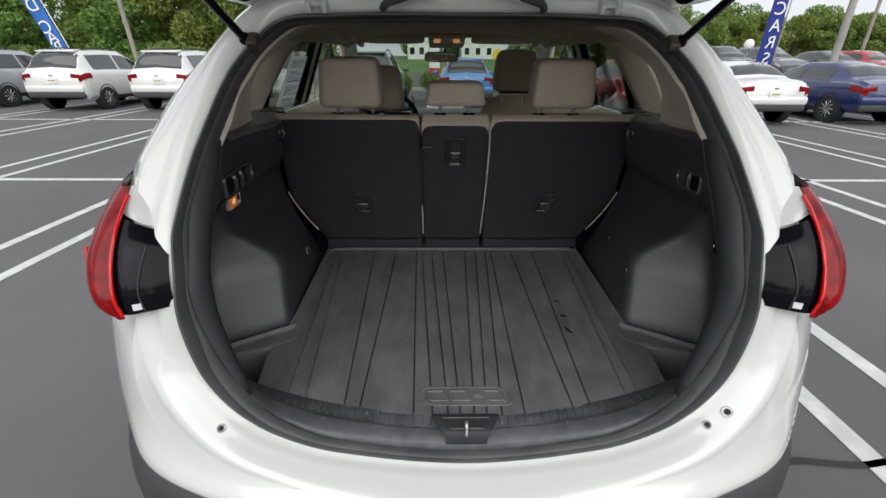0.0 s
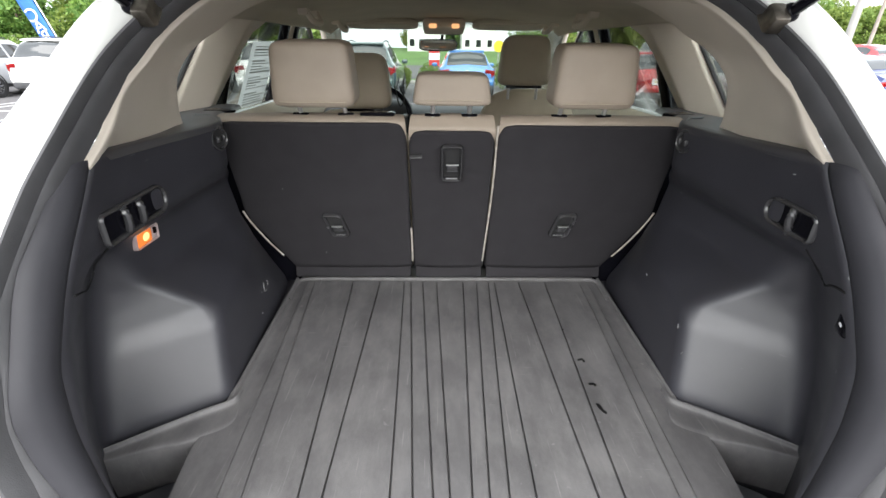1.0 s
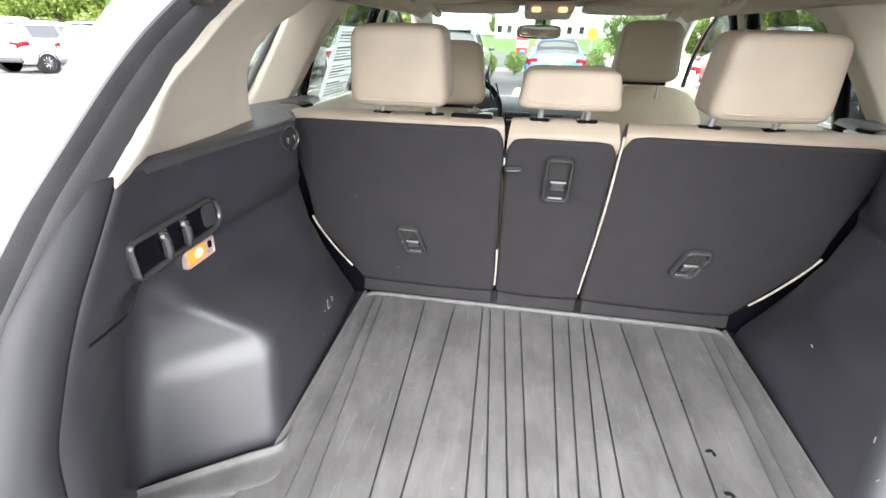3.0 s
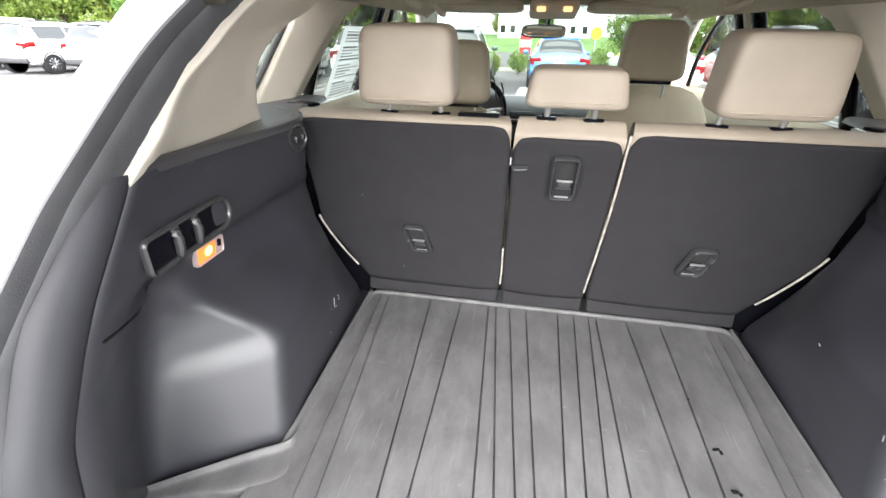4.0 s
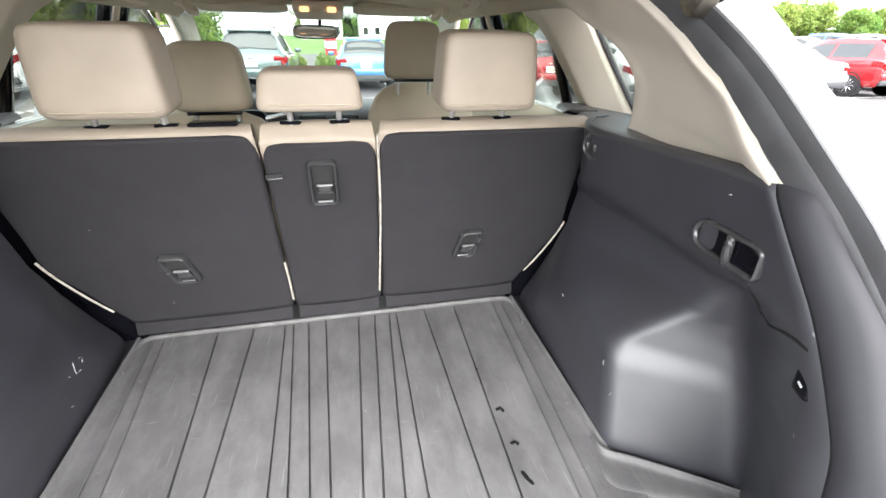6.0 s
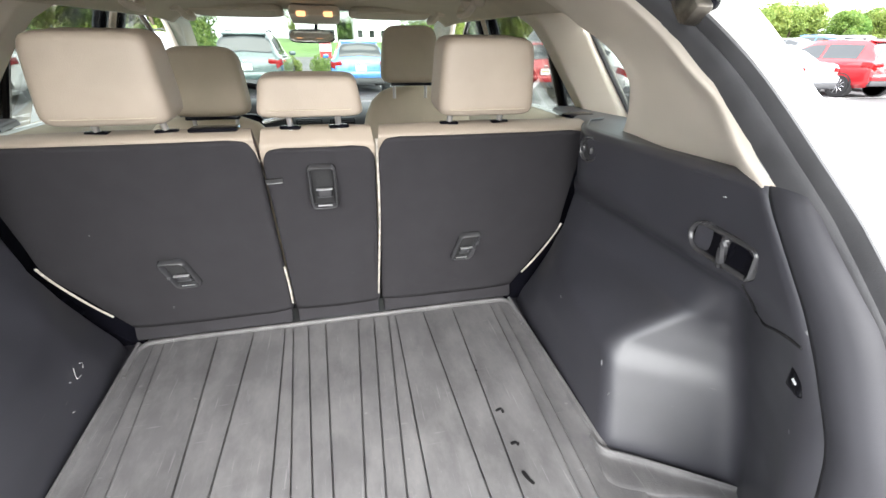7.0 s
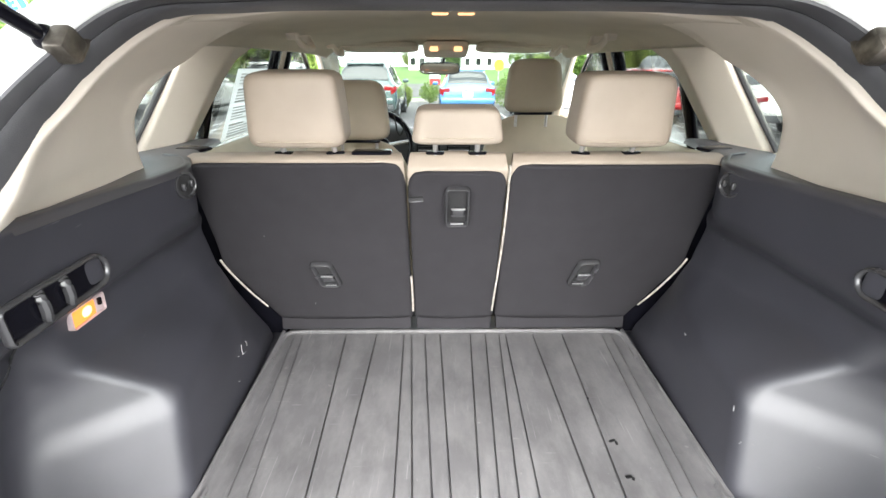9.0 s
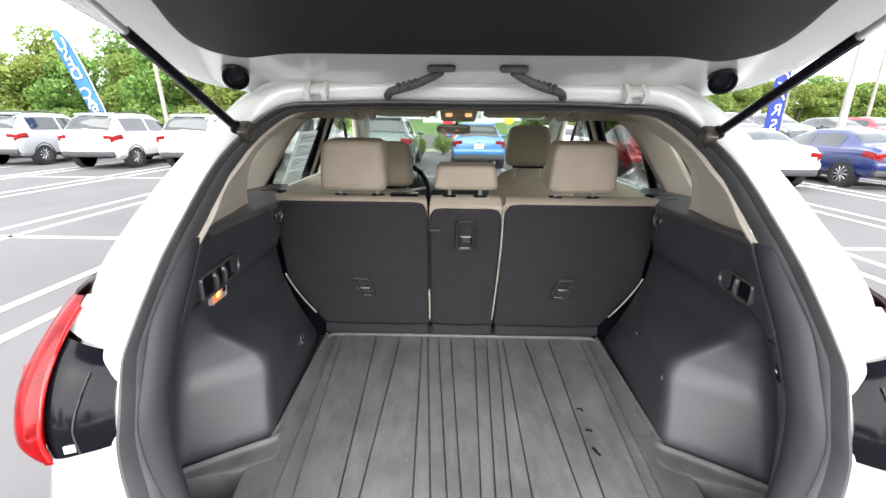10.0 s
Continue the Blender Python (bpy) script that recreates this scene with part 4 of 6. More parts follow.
# ---- rear seat backs ----
def seat_back(x0, x1, z_top, piping_sides, rise=0.0):
    """One section of the folding rear seat: carpeted back, leather top, piping, pull latch."""
    mid = (x0 + x1) / 2
    seat = thing("rear_seat_back", (mid, 0.99, 0.79), "upright rear seat back in black carpet with a sand leather top", "seat", "rear seat row")
    low0, low1 = (x0, x1)
    cut = 0.10
    rows, front = [], []
    for z in (0.805, 0.86, 0.93, 1.00, 1.08, 1.16, 1.23, z_top - 0.022, z_top - 0.008, z_top - 0.002):
        k = min(1, max(0, (z - 0.805) / 0.195))
        a = x0 + (cut * (1 - k) if x0 < -0.5 else 0)
        b = x1 - (cut * (1 - k) if x1 > 0.5 else 0)
        y = seat_y(z) + (0.008 if z > z_top - 0.005 else 0)
        r = 0.004 if z == z_top - 0.022 else 0.013 if z == z_top - 0.008 else 0.026 if z == z_top - 0.002 else 0
        a, b = a + r, b - r
        rows.append([(a, y + 0.02, z), (a + 0.004, y + 0.006, z), (a + 0.02, y, z), ((a + b) / 2, y - 0.006, z), (b - 0.02, y, z), (b - 0.004, y + 0.006, z), (b, y + 0.02, z)])
    part("carpet_back", sheet(rows, 4, 4), CARPET, seat, thick=0.004)
    w = x1 - x0
    crown = 1.308
    part("cushion", sheet([[(x0 + e, y, z), (x0 + 0.003 + e, y, z), (mid, y, z + 0.004), (x1 - 0.003 - e, y, z), (x1 - e, y, z)] for y, z, e in (
        (seat_y(1.2) + 0.03, 1.20, 0), (seat_y(z_top) + 0.008, z_top - 0.004, 0.002), (seat_y(z_top) + 0.016, 0.6 * z_top + 0.4 * crown, 0.004), (seat_y(z_top) + 0.032, crown - 0.003, 0.007), (seat_y(z_top) + 0.052, crown - 0.002, 0.01), (seat_y(z_top) + 0.078, crown - 0.014, 0.012), (seat_y(z_top) + 0.10, z_top - 0.05, 0.01), (seat_y(z_top) + 0.13, 1.12, 0.01), (seat_y(z_top) + 0.22, 1.0, 0.11 if w > 0.3 else 0.01), (seat_y(z_top) + 0.25, 0.85, 0.11 if w > 0.3 else 0.0))], 3, 4), LEATHER, seat)
    part("hinge_flap", block((w - (0.11 if abs(mid) > 0.2 else 0.012), 0.018, 0.056), (mid - 0.05 * (x0 < -0.5) + 0.05 * (x1 > 0.5) + (0.1 * (x0 < -0.5) - 0.1 * (x1 > 0.5)), 1.010, 0.794), (-14, 0, 0), r=0.007), CARPET, seat)
    for pts in piping_sides:
        part("piping", tube([(x, seat_y(z) + 0.004, z) for x, z in pts], 0.0027, 6), PILING, seat)
    return seat


def pull_latch(seat, x, z, w, h, shear=0.0):
    """shear: how far the latch leans to one side."""
    slant = Matrix.Identity(4)
    slant[0][2] = shear
    m = pose(x, seat_y(z) - 0.011, z, 16, 0, 0) @ slant
    frame_ob = part("pull_latch", moved(ring_frame(w, h, 0.0105, 0.015, 0.014), m), LATCH_PLASTIC, seat, "black plastic pull latch")
    # blackened backing: the hollow's shade is put into its colour
    part("recess", moved(block((w - 0.018, 0.004, h - 0.018), (0, 0.001, 0), r=0.001), m), TYRE, frame_ob)
    part("strap", moved(pillow((w * 0.5, 0.014, h * 0.22), 4, 4, (0.002, -0.006, -h * 0.12)), m), LATCH_PLASTIC, frame_ob)
    # the chrome bars here and below stand in for highlights on the plastic
    part("bar", moved(block((w * 0.55, 0.006, 0.0026), (0.002, -0.010, -h * 0.02), r=0.001), m), CHROME, frame_ob)
    part("bar", moved(block((w * 0.5, 0.006, 0.004), (0.002, -0.010, -h * 0.19), r=0.001), m), CLADDING, frame_ob)
    part("bar", moved(block((w * 0.5, 0.004, 0.0028), (0, -0.0085, -h * 0.41), r=0.001), m), CHROME, frame_ob)


def headrest(seat, x, z0, z1, w, post_gap, y=0.855, deep=0.11, taper=0.06, lean=0.06):
    rest = part("headrest", pillow((w, deep, z1 - z0), 8.0, 11, (x, y, (z0 + z1) / 2), (4, 0, 0), taper, lean), LEATHER, seat, "sand leather headrest")
    part("seam", tube([(x - w * 0.47, y + 0.0, z0 + 0.012), (x - w * 0.40, y - deep * 0.485, z0 + 0.012), (x, y - deep * 0.515, z0 + 0.012), (x + w * 0.40, y - deep * 0.485, z0 + 0.012), (x + w * 0.47, y, z0 + 0.012)], 0.0009, 6), LEATHER_BACK, rest)
    for s in (-1, 1):
        part("post", rod((x + s * post_gap / 2, y + 0.050, 1.29), (x + s * post_gap / 2, y + 0.012, z0 + 0.03), 0.006, 12), CHROME, rest)
        part("collar", block((0.042, 0.028, 0.008), (x + s * post_gap / 2, y + 0.046, 1.3075), (-6, 0, 8 * s), r=0.004), GLOSS_BLACK, seat)
    return rest


left = seat_back(-0.615, -0.120, 1.294, [[(-0.619, 1.02), (-0.612, 0.995), (-0.596, 0.955), (-0.566, 0.895), (-0.538, 0.850)], [(-0.119, 0.96), (-0.118, 0.90), (-0.119, 0.83)]])
pull_latch(left, -0.343, 0.981, 0.060, 0.086, -0.26)
headrest(left, -0.336, 1.335, 1.482, 0.191, 0.115)
part("belt_guide", block((0.09, 0.045, 0.008), (-0.195, 0.905, 1.309), r=0.004), GLOSS_BLACK, left)
middle = seat_back(-0.116, 0.117, 1.274, [[(0.119, 1.285), (0.121, 1.10), (0.112, 0.83)]])
pull_latch(middle, 0.0005, 1.186, 0.062, 0.110)
headrest(middle, -0.003, 1.341, 1.413, 0.184, 0.095, deep=0.09, taper=0.07, lean=0.05)
part("strap_slot", block((0.036, 0.008, 0.011), (-0.097, seat_y(1.202) - 0.0045, 1.202), (0, -4, 0), r=0.002), TYRE, middle)
part("strap_edge", block((0.032, 0.004, 0.003), (-0.096, seat_y(1.199) - 0.0085, 1.1975), (0, -4, 0), r=0.001), LATCH_PLASTIC, middle)
right = seat_back(0.121, 0.615, 1.290, [[(0.619, 1.02), (0.612, 0.995), (0.596, 0.955), (0.566, 0.895), (0.538, 0.850)]])
pull_latch(right, 0.343, 0.984, 0.060, 0.088, 0.26)
headrest(right, 0.340, 1.336, 1.480, 0.192, 0.115)

# ---- trims of the cabin ----
def cabin_side(s):
    side = tagged(new("pillar_trim"), "beige moulded pillar trims along the cabin side", "pillar trim", kind="structure")
    inner = [p for p in opening(0.034, 0.048)]
    top = [p for p in inner if p.z > 1.27]

    def seal_at(z):
        p = min(top, key=lambda q: abs(q.z - z) + (q.x < 0.30) * 9)
        return p
    rows = []
    for z, xm, ym, xf, yf, xg, yg in ((1.284, 0.588, 0.50, 0.642, 0.785, 0.70, 0.85), (1.325, 0.584, 0.50, 0.638, 0.772, 0.70, 0.85), (1.35, 0.577, 0.51, 0.632, 0.765, 0.70, 0.84), (1.40, 0.565, 0.535, 0.615, 0.755, 0.70, 0.83),
                                      (1.44, 0.555, 0.565, 0.602, 0.785, 0.69, 0.86), (1.475, 0.54, 0.62, 0.59, 0.845, 0.67, 0.91), (1.505, 0.52, 0.66, 0.565, 0.90, 0.62, 0.96), (1.53, 0.50, 0.70, 0.545, 0.93, 0.57, 0.98), (1.552, 0.475, 0.70, 0.505, 0.92, 0.52, 0.97), (1.570, 0.43, 0.69, 0.45, 0.90, 0.46, 0.95), (1.586, 0.375, 0.68, 0.385, 0.88, 0.39, 0.93)):
        p = seal_at(z)
        rows.append([(s * (p.x - 0.003), p.y + 0.002, z), (s * (p.x - 0.0045), p.y + 0.012, z), (s * (p.x - 0.006), p.y + 0.024, z), (s * (0.5 * p.x + 0.5 * xm), 0.5 * (p.y + ym) + 0.01, z), (s * xm, ym, z), (s * (xf - 0.004), yf - 0.05, z), (s * xf, yf, z), (s * (xf + 0.012), yf + 0.012, z), (s * xg, yg, z)])
    part("rear_pillar", sheet(rows, 4, 4), BEIGE, side)
    # pillar between the quarter window and the rear door
    foot = []
    for z in (1.262, 1.30, 1.34, 1.40, 1.46, 1.51, 1.545, 1.575, 1.60):
        d, flare = z - 1.335, max(0, z - 1.50)
        glass_x, glass_y = 0.785 - 0.45 * d, 1.006 + 0.49 * d
        edge, nose, lip = (0.763 - 0.446 * d, 1.016 + 0.44 * d - 0.4 * flare), (0.712 - 0.485 * d - 0.3 * flare, 1.122 + 0.49 * d - 0.2 * flare), (0.752 - 0.54 * d - 0.2 * flare, 1.25 + 0.43 * d + 1.4 * flare)
        run = rounded([(x, y, 0) for x, y in ((glass_x + 0.02, glass_y + 0.012), (glass_x, glass_y), edge, nose, lip, (lip[0] + 0.05, lip[1] + 0.03))], (0.004, 0.008, 0.012, 0.01))
        foot.append([(s * q.x, q.y, z) for q in run])
    part("centre_pillar", strip(foot), BEIGE, side)
    part("gasket", tube([(s * 0.802, 0.980, 1.295), (s * 0.744, 1.044, 1.42), (s * 0.694, 1.097, 1.53)], 0.0065, 8), RUBBER, side)
    part("shelf_clip", block((0.08, 0.045, 0.010), (s * 0.655, 1.0, 1.300), (0, 0, s * 20), r=0.006), GLOSS_BLACK, side)
    # pillar behind the front door, with its black frames
    for nm, y, w, mat in (("door_frame", 1.91, 0.09, GLOSS_BLACK), ("door_frame", 2.05, 0.10, GLOSS_BLACK), ("pillar_edge", 1.975, 0.03, BEIGE)):
        part(nm, sheet([[(s * (0.845 - 0.46 * (z - 1.24)), y - w / 2 - 0.22 * (z - 1.24), z), (s * (0.825 - 0.46 * (z - 1.24)), y - 0.22 * (z - 1.24), z), (s * (0.845 - 0.46 * (z - 1.24)), y + w / 2 - 0.22 * (z - 1.24), z)] for z in (1.21, 1.3, 1.4, 1.6)], 3, 3), mat, side, thick=0.012)
    part("door_frame", sheet([[(s * (0.835 - 0.46 * (z - 1.24)), 1.355 - 0.22 * (z - 1.24), z), (s * (0.825 - 0.46 * (z - 1.24)), 1.38 - 0.22 * (z - 1.24), z), (s * (0.835 - 0.46 * (z - 1.24)), 1.41 - 0.22 * (z - 1.24), z)] for z in (1.2, 1.3, 1.47)], 3, 3), GLOSS_BLACK, side, "black window channel", thick=0.015)
    # roof rail above the windows, door panels below them
    part("roof_rail", sheet([[(s * x, y, z + dz) for x, z in ((0.40, 1.605), (0.50, 1.600), (0.575, 1.586), (0.625, 1.575), (0.66, 1.582), (0.665, 1.61))] for y, dz in ((0.98, -0.025), (1.3, -0.008), (1.7, 0.005), (2.1, 0.0), (2.4, -0.03))], 4, 4), LINING, side)
    part("door_panel", sheet([[(s * x, y, z) for x, z in ((0.72, 0.55), (0.74, 0.9), (0.735, 1.12), (0.755, 1.20), (0.80, 1.235), (0.84, 1.235))] for y in (1.08, 1.5, 1.9, 2.4, 2.9)], 4, 4), LEATHER_BACK, side)
    part("front_pillar", sheet([[(s * (x + e), y + f, z) for e, f in ((0.06, 0.05), (0.02, -0.02), (-0.03, -0.01), (-0.05, 0.06))] for x, y, z in ((0.585, 2.12, 1.60), (0.625, 2.35, 1.50), (0.68, 2.62, 1.34), (0.72, 2.85, 1.18))], 3, 4), BEIGE, side)
    part("door_frame", tube([(s * 0.66, 2.02, 1.575), (s * 0.70, 2.24, 1.51), (s * 0.745, 2.48, 1.38), (s * 0.79, 2.66, 1.24)], 0.012, 8), GLOSS_BLACK, side)
    for y in (1.46, 2.08):
        x = 0.490 if y < 1.6 else 0.515
        grab = tagged(part("grab_handle", tube([(s * x, y - 0.065, 1.585), (s * (x - 0.02), y - 0.055, 1.553), (s * (x - 0.025), y, 1.547), (s * (x - 0.02), y + 0.055, 1.553), (s * x, y + 0.065, 1.585)], 0.011, 8), BEIGE), "beige folding grab handle under the roof", "grab handle", "grab handles")
        for k in (-0.065, 0.065):
            part("mount", block((0.035, 0.035, 0.03), (s * (x + 0.005), y + k, 1.582), r=0.006), BEIGE, grab)


cabin_side(-1)
cabin_side(1)
HEAD = [[(x, y, z) for x, z in ((-w, e - 0.05), (-w + 0.06, e - 0.012), (-0.40, e), (-0.25, m - 0.004), (0, m), (0.25, m - 0.004), (0.40, e), (w - 0.06, e - 0.012), (w, e - 0.05))] for y, w, e, m in ((0.70, 0.555, 1.570, 1.588), (0.85, 0.58, 1.582, 1.602), (1.1, 0.60, 1.595, 1.618), (1.6, 0.62, 1.602, 1.626), (1.95, 0.60, 1.602, 1.620), (2.18, 0.59, 1.590, 1.604))]
ARCH = [(0.034, 0.048), (0.028, 0.075), (0.015, 0.12), (-0.002, 0.18)]
arch_rows = []
for inward, dy in ARCH:
    half = [p for q, p in zip(opening(0.0, 0.0), opening(inward, dy)) if q.z > 1.545]
    arch_rows.append(half + [mirror_x(p) for p in half[-2::-1]])
tagged(part("ceiling", sheet(HEAD, 5, 5), LINING, thick=0.01), "beige cloth headliner under the roof", "headliner", kind="structure")
tagged(part("header_trim", strip([spline([r[k] for r in arch_rows], 4) for k in range(len(arch_rows[0]))]), LINING), "beige header trim behind the tailgate seal", "header trim", kind="structure")

dome = thing("dome_lamp", (-0.008, 1.05, 1.605), "beige rear dome lamp with two lit lenses in the headliner", "dome lamp")
part("bezel", block((0.20, 0.10, 0.016), (-0.008, 1.05, 1.617), r=0.006), BEIGE, dome)
for x in (-0.039, 0.023):
    part("lens", block((0.040, 0.032, 0.010), (x, 1.05, 1.6075), r=0.004), DOME, dome, "lit warm dome lens")
# side and end glass
for s in (-1, 1):
    for nm, ring in (("quarter_window", ((0.66, 1.27), (1.06, 1.27), (1.16, 1.53), (0.92, 1.53))), ("rear_door_window", ((1.08, 1.22), (1.80, 1.22), (1.80, 1.58), (1.25, 1.58))), ("front_door_window", ((1.97, 1.22), (2.68, 1.22), (2.16, 1.58), (1.95, 1.58)))):
        bm = bmesh.new()
        bm.faces.new([bm.verts.new((s * (0.83 - 0.45 * (z - 1.24)), y, z)) for y, z in ring])
        pane = part(nm, bm, CAR_GLASS if "front" in nm else PRIVACY_GLASS, suv, thick=0.004)
        pane.visible_shadow = "front" not in nm
pane = part("windshield", sheet([[(x * w, y - 0.10 * x * x, z) for x in (-1, -0.5, 0, 0.5, 1)] for y, z, w in ((2.20, 1.60, 0.60), (2.60, 1.38, 0.66), (2.98, 1.12, 0.70))], 3, 3), CAR_GLASS, suv, thick=0.005)
pane.visible_shadow = False
part("windshield_band", sheet([[(x * w, y - 0.10 * x * x, z) for x in (-1, -0.5, 0, 0.5, 1)] for y, z, w in ((2.165, 1.607, 0.60), (2.19, 1.59, 0.61))], 3, 2), GLOSS_BLACK, suv)

# ---- front of the cabin ----
for s, nm in ((-1, "driver"), (1, "passenger")):
    x, back = 0.37 * s, 0.0 if s > 0 else -0.24
    seat = thing("front_seat", (x, 1.75 + back, 0.6), "sand leather front seat with an adjustable headrest", "seat", "front seats")
    part("backrest", pillow((0.50, 0.14, 0.70), 4, 7, (x, 1.72 + back, 0.965 if s > 0 else 0.90), (-14, 0, 0), 0.14), LEATHER_BACK, seat)
    part("cushion", pillow((0.52, 0.52, 0.18), 4, 5, (x, 2.0 + back, 0.62)), LEATHER_BACK, seat)
    xr, y, z = (0.323, 1.66, 1.424) if s > 0 else (-0.318, 1.42, 1.355)
    rest = part("headrest", pillow((0.205, 0.10, 0.190), 6, 9, (xr, y, z), (-6, 0, 0), 0.10), LEATHER_BACK, seat)
    part("guide", block((0.15, 0.03, 0.012), (xr, y - 0.012, z - 0.097), r=0.004), GLOSS_BLACK, seat)
    for k in (-0.06, 0.06):
        part("post", rod((xr + k, y + 0.008, z - 0.15), (xr + k, y + 0.005, z - 0.06), 0.006, 8), CHROME, rest)
dash = thing("dashboard", (0, 2.6, 0.9), "dark dashboard with air vents and an instrument hood", "dashboard")
part("dash_top", sheet([[(x, y, z) for x in (-0.72, -0.4, 0, 0.4, 0.72)] for y, z in ((2.36, 0.95), (2.36, 1.08), (2.42, 1.125), (2.60, 1.135), (2.98, 1.11))], 3, 3), CLADDING, dash, thick=0.01)
part("instrument_hood", pillow((0.36, 0.20, 0.12), 3, 5, (-0.37, 2.44, 1.135)), CLADDING, dash)
for x in (-0.10, 0.07):
    vent = part("air_vent", moved(ring_frame(0.13, 0.07, 0.006, 0.01, 0.012), Matrix.Translation((x, 2.355, 1.07))), GLOSS_BLACK, dash)
    for k in range(4):
        part("vane", block((0.115, 0.012, 0.004), (x, 2.354, 1.048 + 0.014 * k), r=0.001, seg=1), CHROME if k == 1 else GLOSS_BLACK, vent)
wheel = thing("steering_wheel", (-0.37, 2.22, 1.1), "black leather steering wheel with silver spokes", "steering wheel")
wm = pose(-0.37, 2.20, 1.105, 68, 0, 0)
part("grip", moved(tube([(0.185 * math.cos(k * math.pi / 8), 0.185 * math.sin(k * math.pi / 8), 0) for k in range(16)], 0.015, 10, 3, True), wm), GLOSS_BLACK, wheel)
part("hub", moved(pillow((0.15, 0.13, 0.05), 3, 5, (0, -0.01, -0.015)), wm), GLOSS_BLACK, wheel)
for a in (10, 170, 260):
    part("spoke", moved(rod((0.05 * math.cos(radians(a)), 0.05 * math.sin(radians(a)), -0.01), (0.18 * math.cos(radians(a)), 0.18 * math.sin(radians(a)), 0), 0.012, 8), wm), ALLOY, wheel)
mirror = thing("rear_view_mirror", (-0.03, 2.26, 1.5), "black framed rear-view mirror hanging from the windshield", "mirror")
part("housing", pillow((0.208, 0.035, 0.060), 4, 6, (-0.035, 2.27, 1.488), (0, 0, 6)), GLOSS_BLACK, mirror)
part("glass", pillow((0.196, 0.006, 0.050), 4, 6, (-0.035, 2.2525, 1.488), (-10, 0, 6)), MIRROR, mirror)
part("stem", rod((-0.02, 2.28, 1.49), (-0.01, 2.32, 1.56), 0.008), GLOSS_BLACK, mirror)
console = thing("overhead_console", (-0.01, 2.08, 1.58), "beige overhead console with two lit map lamps", "map lamp")
part("shell", block((0.205, 0.16, 0.044), (-0.008, 2.095, 1.568), (-10, 0, 0), r=0.016), BEIGE, console)
for x in (-0.062, 0.046):
    part("map_lamp", block((0.036, 0.010, 0.020), (x, 2.0135, 1.567), (-10, 0, 0), r=0.004), DOME, console, "lit warm map lamp lens")
for s in (-1, 1):
    visor = thing("sun_visor", (s * 0.3, 2.1, 1.57), "beige sun visor folded up under the roof", "sun visor", "sun visors")
    part("panel", pillow((0.36, 0.15, 0.024), 5, 6, (s * 0.315, 2.120, 1.580), (-11, 0, 0)), LINING, visor)
    part("clip", block((0.03, 0.03, 0.02), (s * 0.15, 2.06, 1.572), r=0.005), BEIGE, visor)
    part("edge", tube([(s * 0.145, 2.03, 1.578), (s * 0.30, 2.022, 1.578), (s * 0.48, 2.03, 1.576)], 0.003, 6), BEIGE, visor)
SHEET_PAPER = surface("backlit_paper", (0.80, 0.81, 0.82), 0.85, 0.0, (200, 0.1), (8, 0.05))
sn, sl = SHEET_PAPER.node_tree.nodes, SHEET_PAPER.node_tree.links
thin, shared = sn.new("ShaderNodeBsdfTranslucent"), sn.new("ShaderNodeMixShader")
thin.inputs["Color"].default_value = (0.8, 0.82, 0.83, 1)
shared.inputs["Fac"].default_value = 0.6
sl.new(sn["Principled BSDF"].outputs["BSDF"], shared.inputs[1])
sl.new(thin.outputs["BSDF"], shared.inputs[2])
sl.new(shared.outputs["Shader"], sn["Material Output"].inputs["Surface"])
sheet_ob = tagged(part("window_sticker", sheet([[(-0.80 + 0.45 * (z - 1.27) + 0.004, y, z) for y in (1.44, 1.70)] for z in (1.25, 1.37, 1.485)], 3, 3), SHEET_PAPER), "white printed price sheet inside the rear door window", "price sheet")
for k in range(22):
    z = 1.262 + 0.0098 * k
    if k % 6 != 5:
        long = random.uniform(0.05, 0.21) if k % 3 else 0.21
        part("print_bar", block((0.0015, long, 0.0035 + 0.002 * (k % 4 == 0)), (-0.796 + 0.45 * (z - 1.27) + 0.006, 1.465 + long / 2, z), (0, 24, 0)), GREY_INK, sheet_ob)
cable = tagged(part("headrest_cable", tube([(-0.215, 1.60, 1.33), (-0.205, 1.585, 1.30), (-0.20, 1.58, 1.27), (-0.19, 1.59, 1.25), (-0.175, 1.585, 1.28), (-0.185, 1.58, 1.315)], 0.003, 6), TYRE), "thin black cable hanging behind the front headrest", "cable")


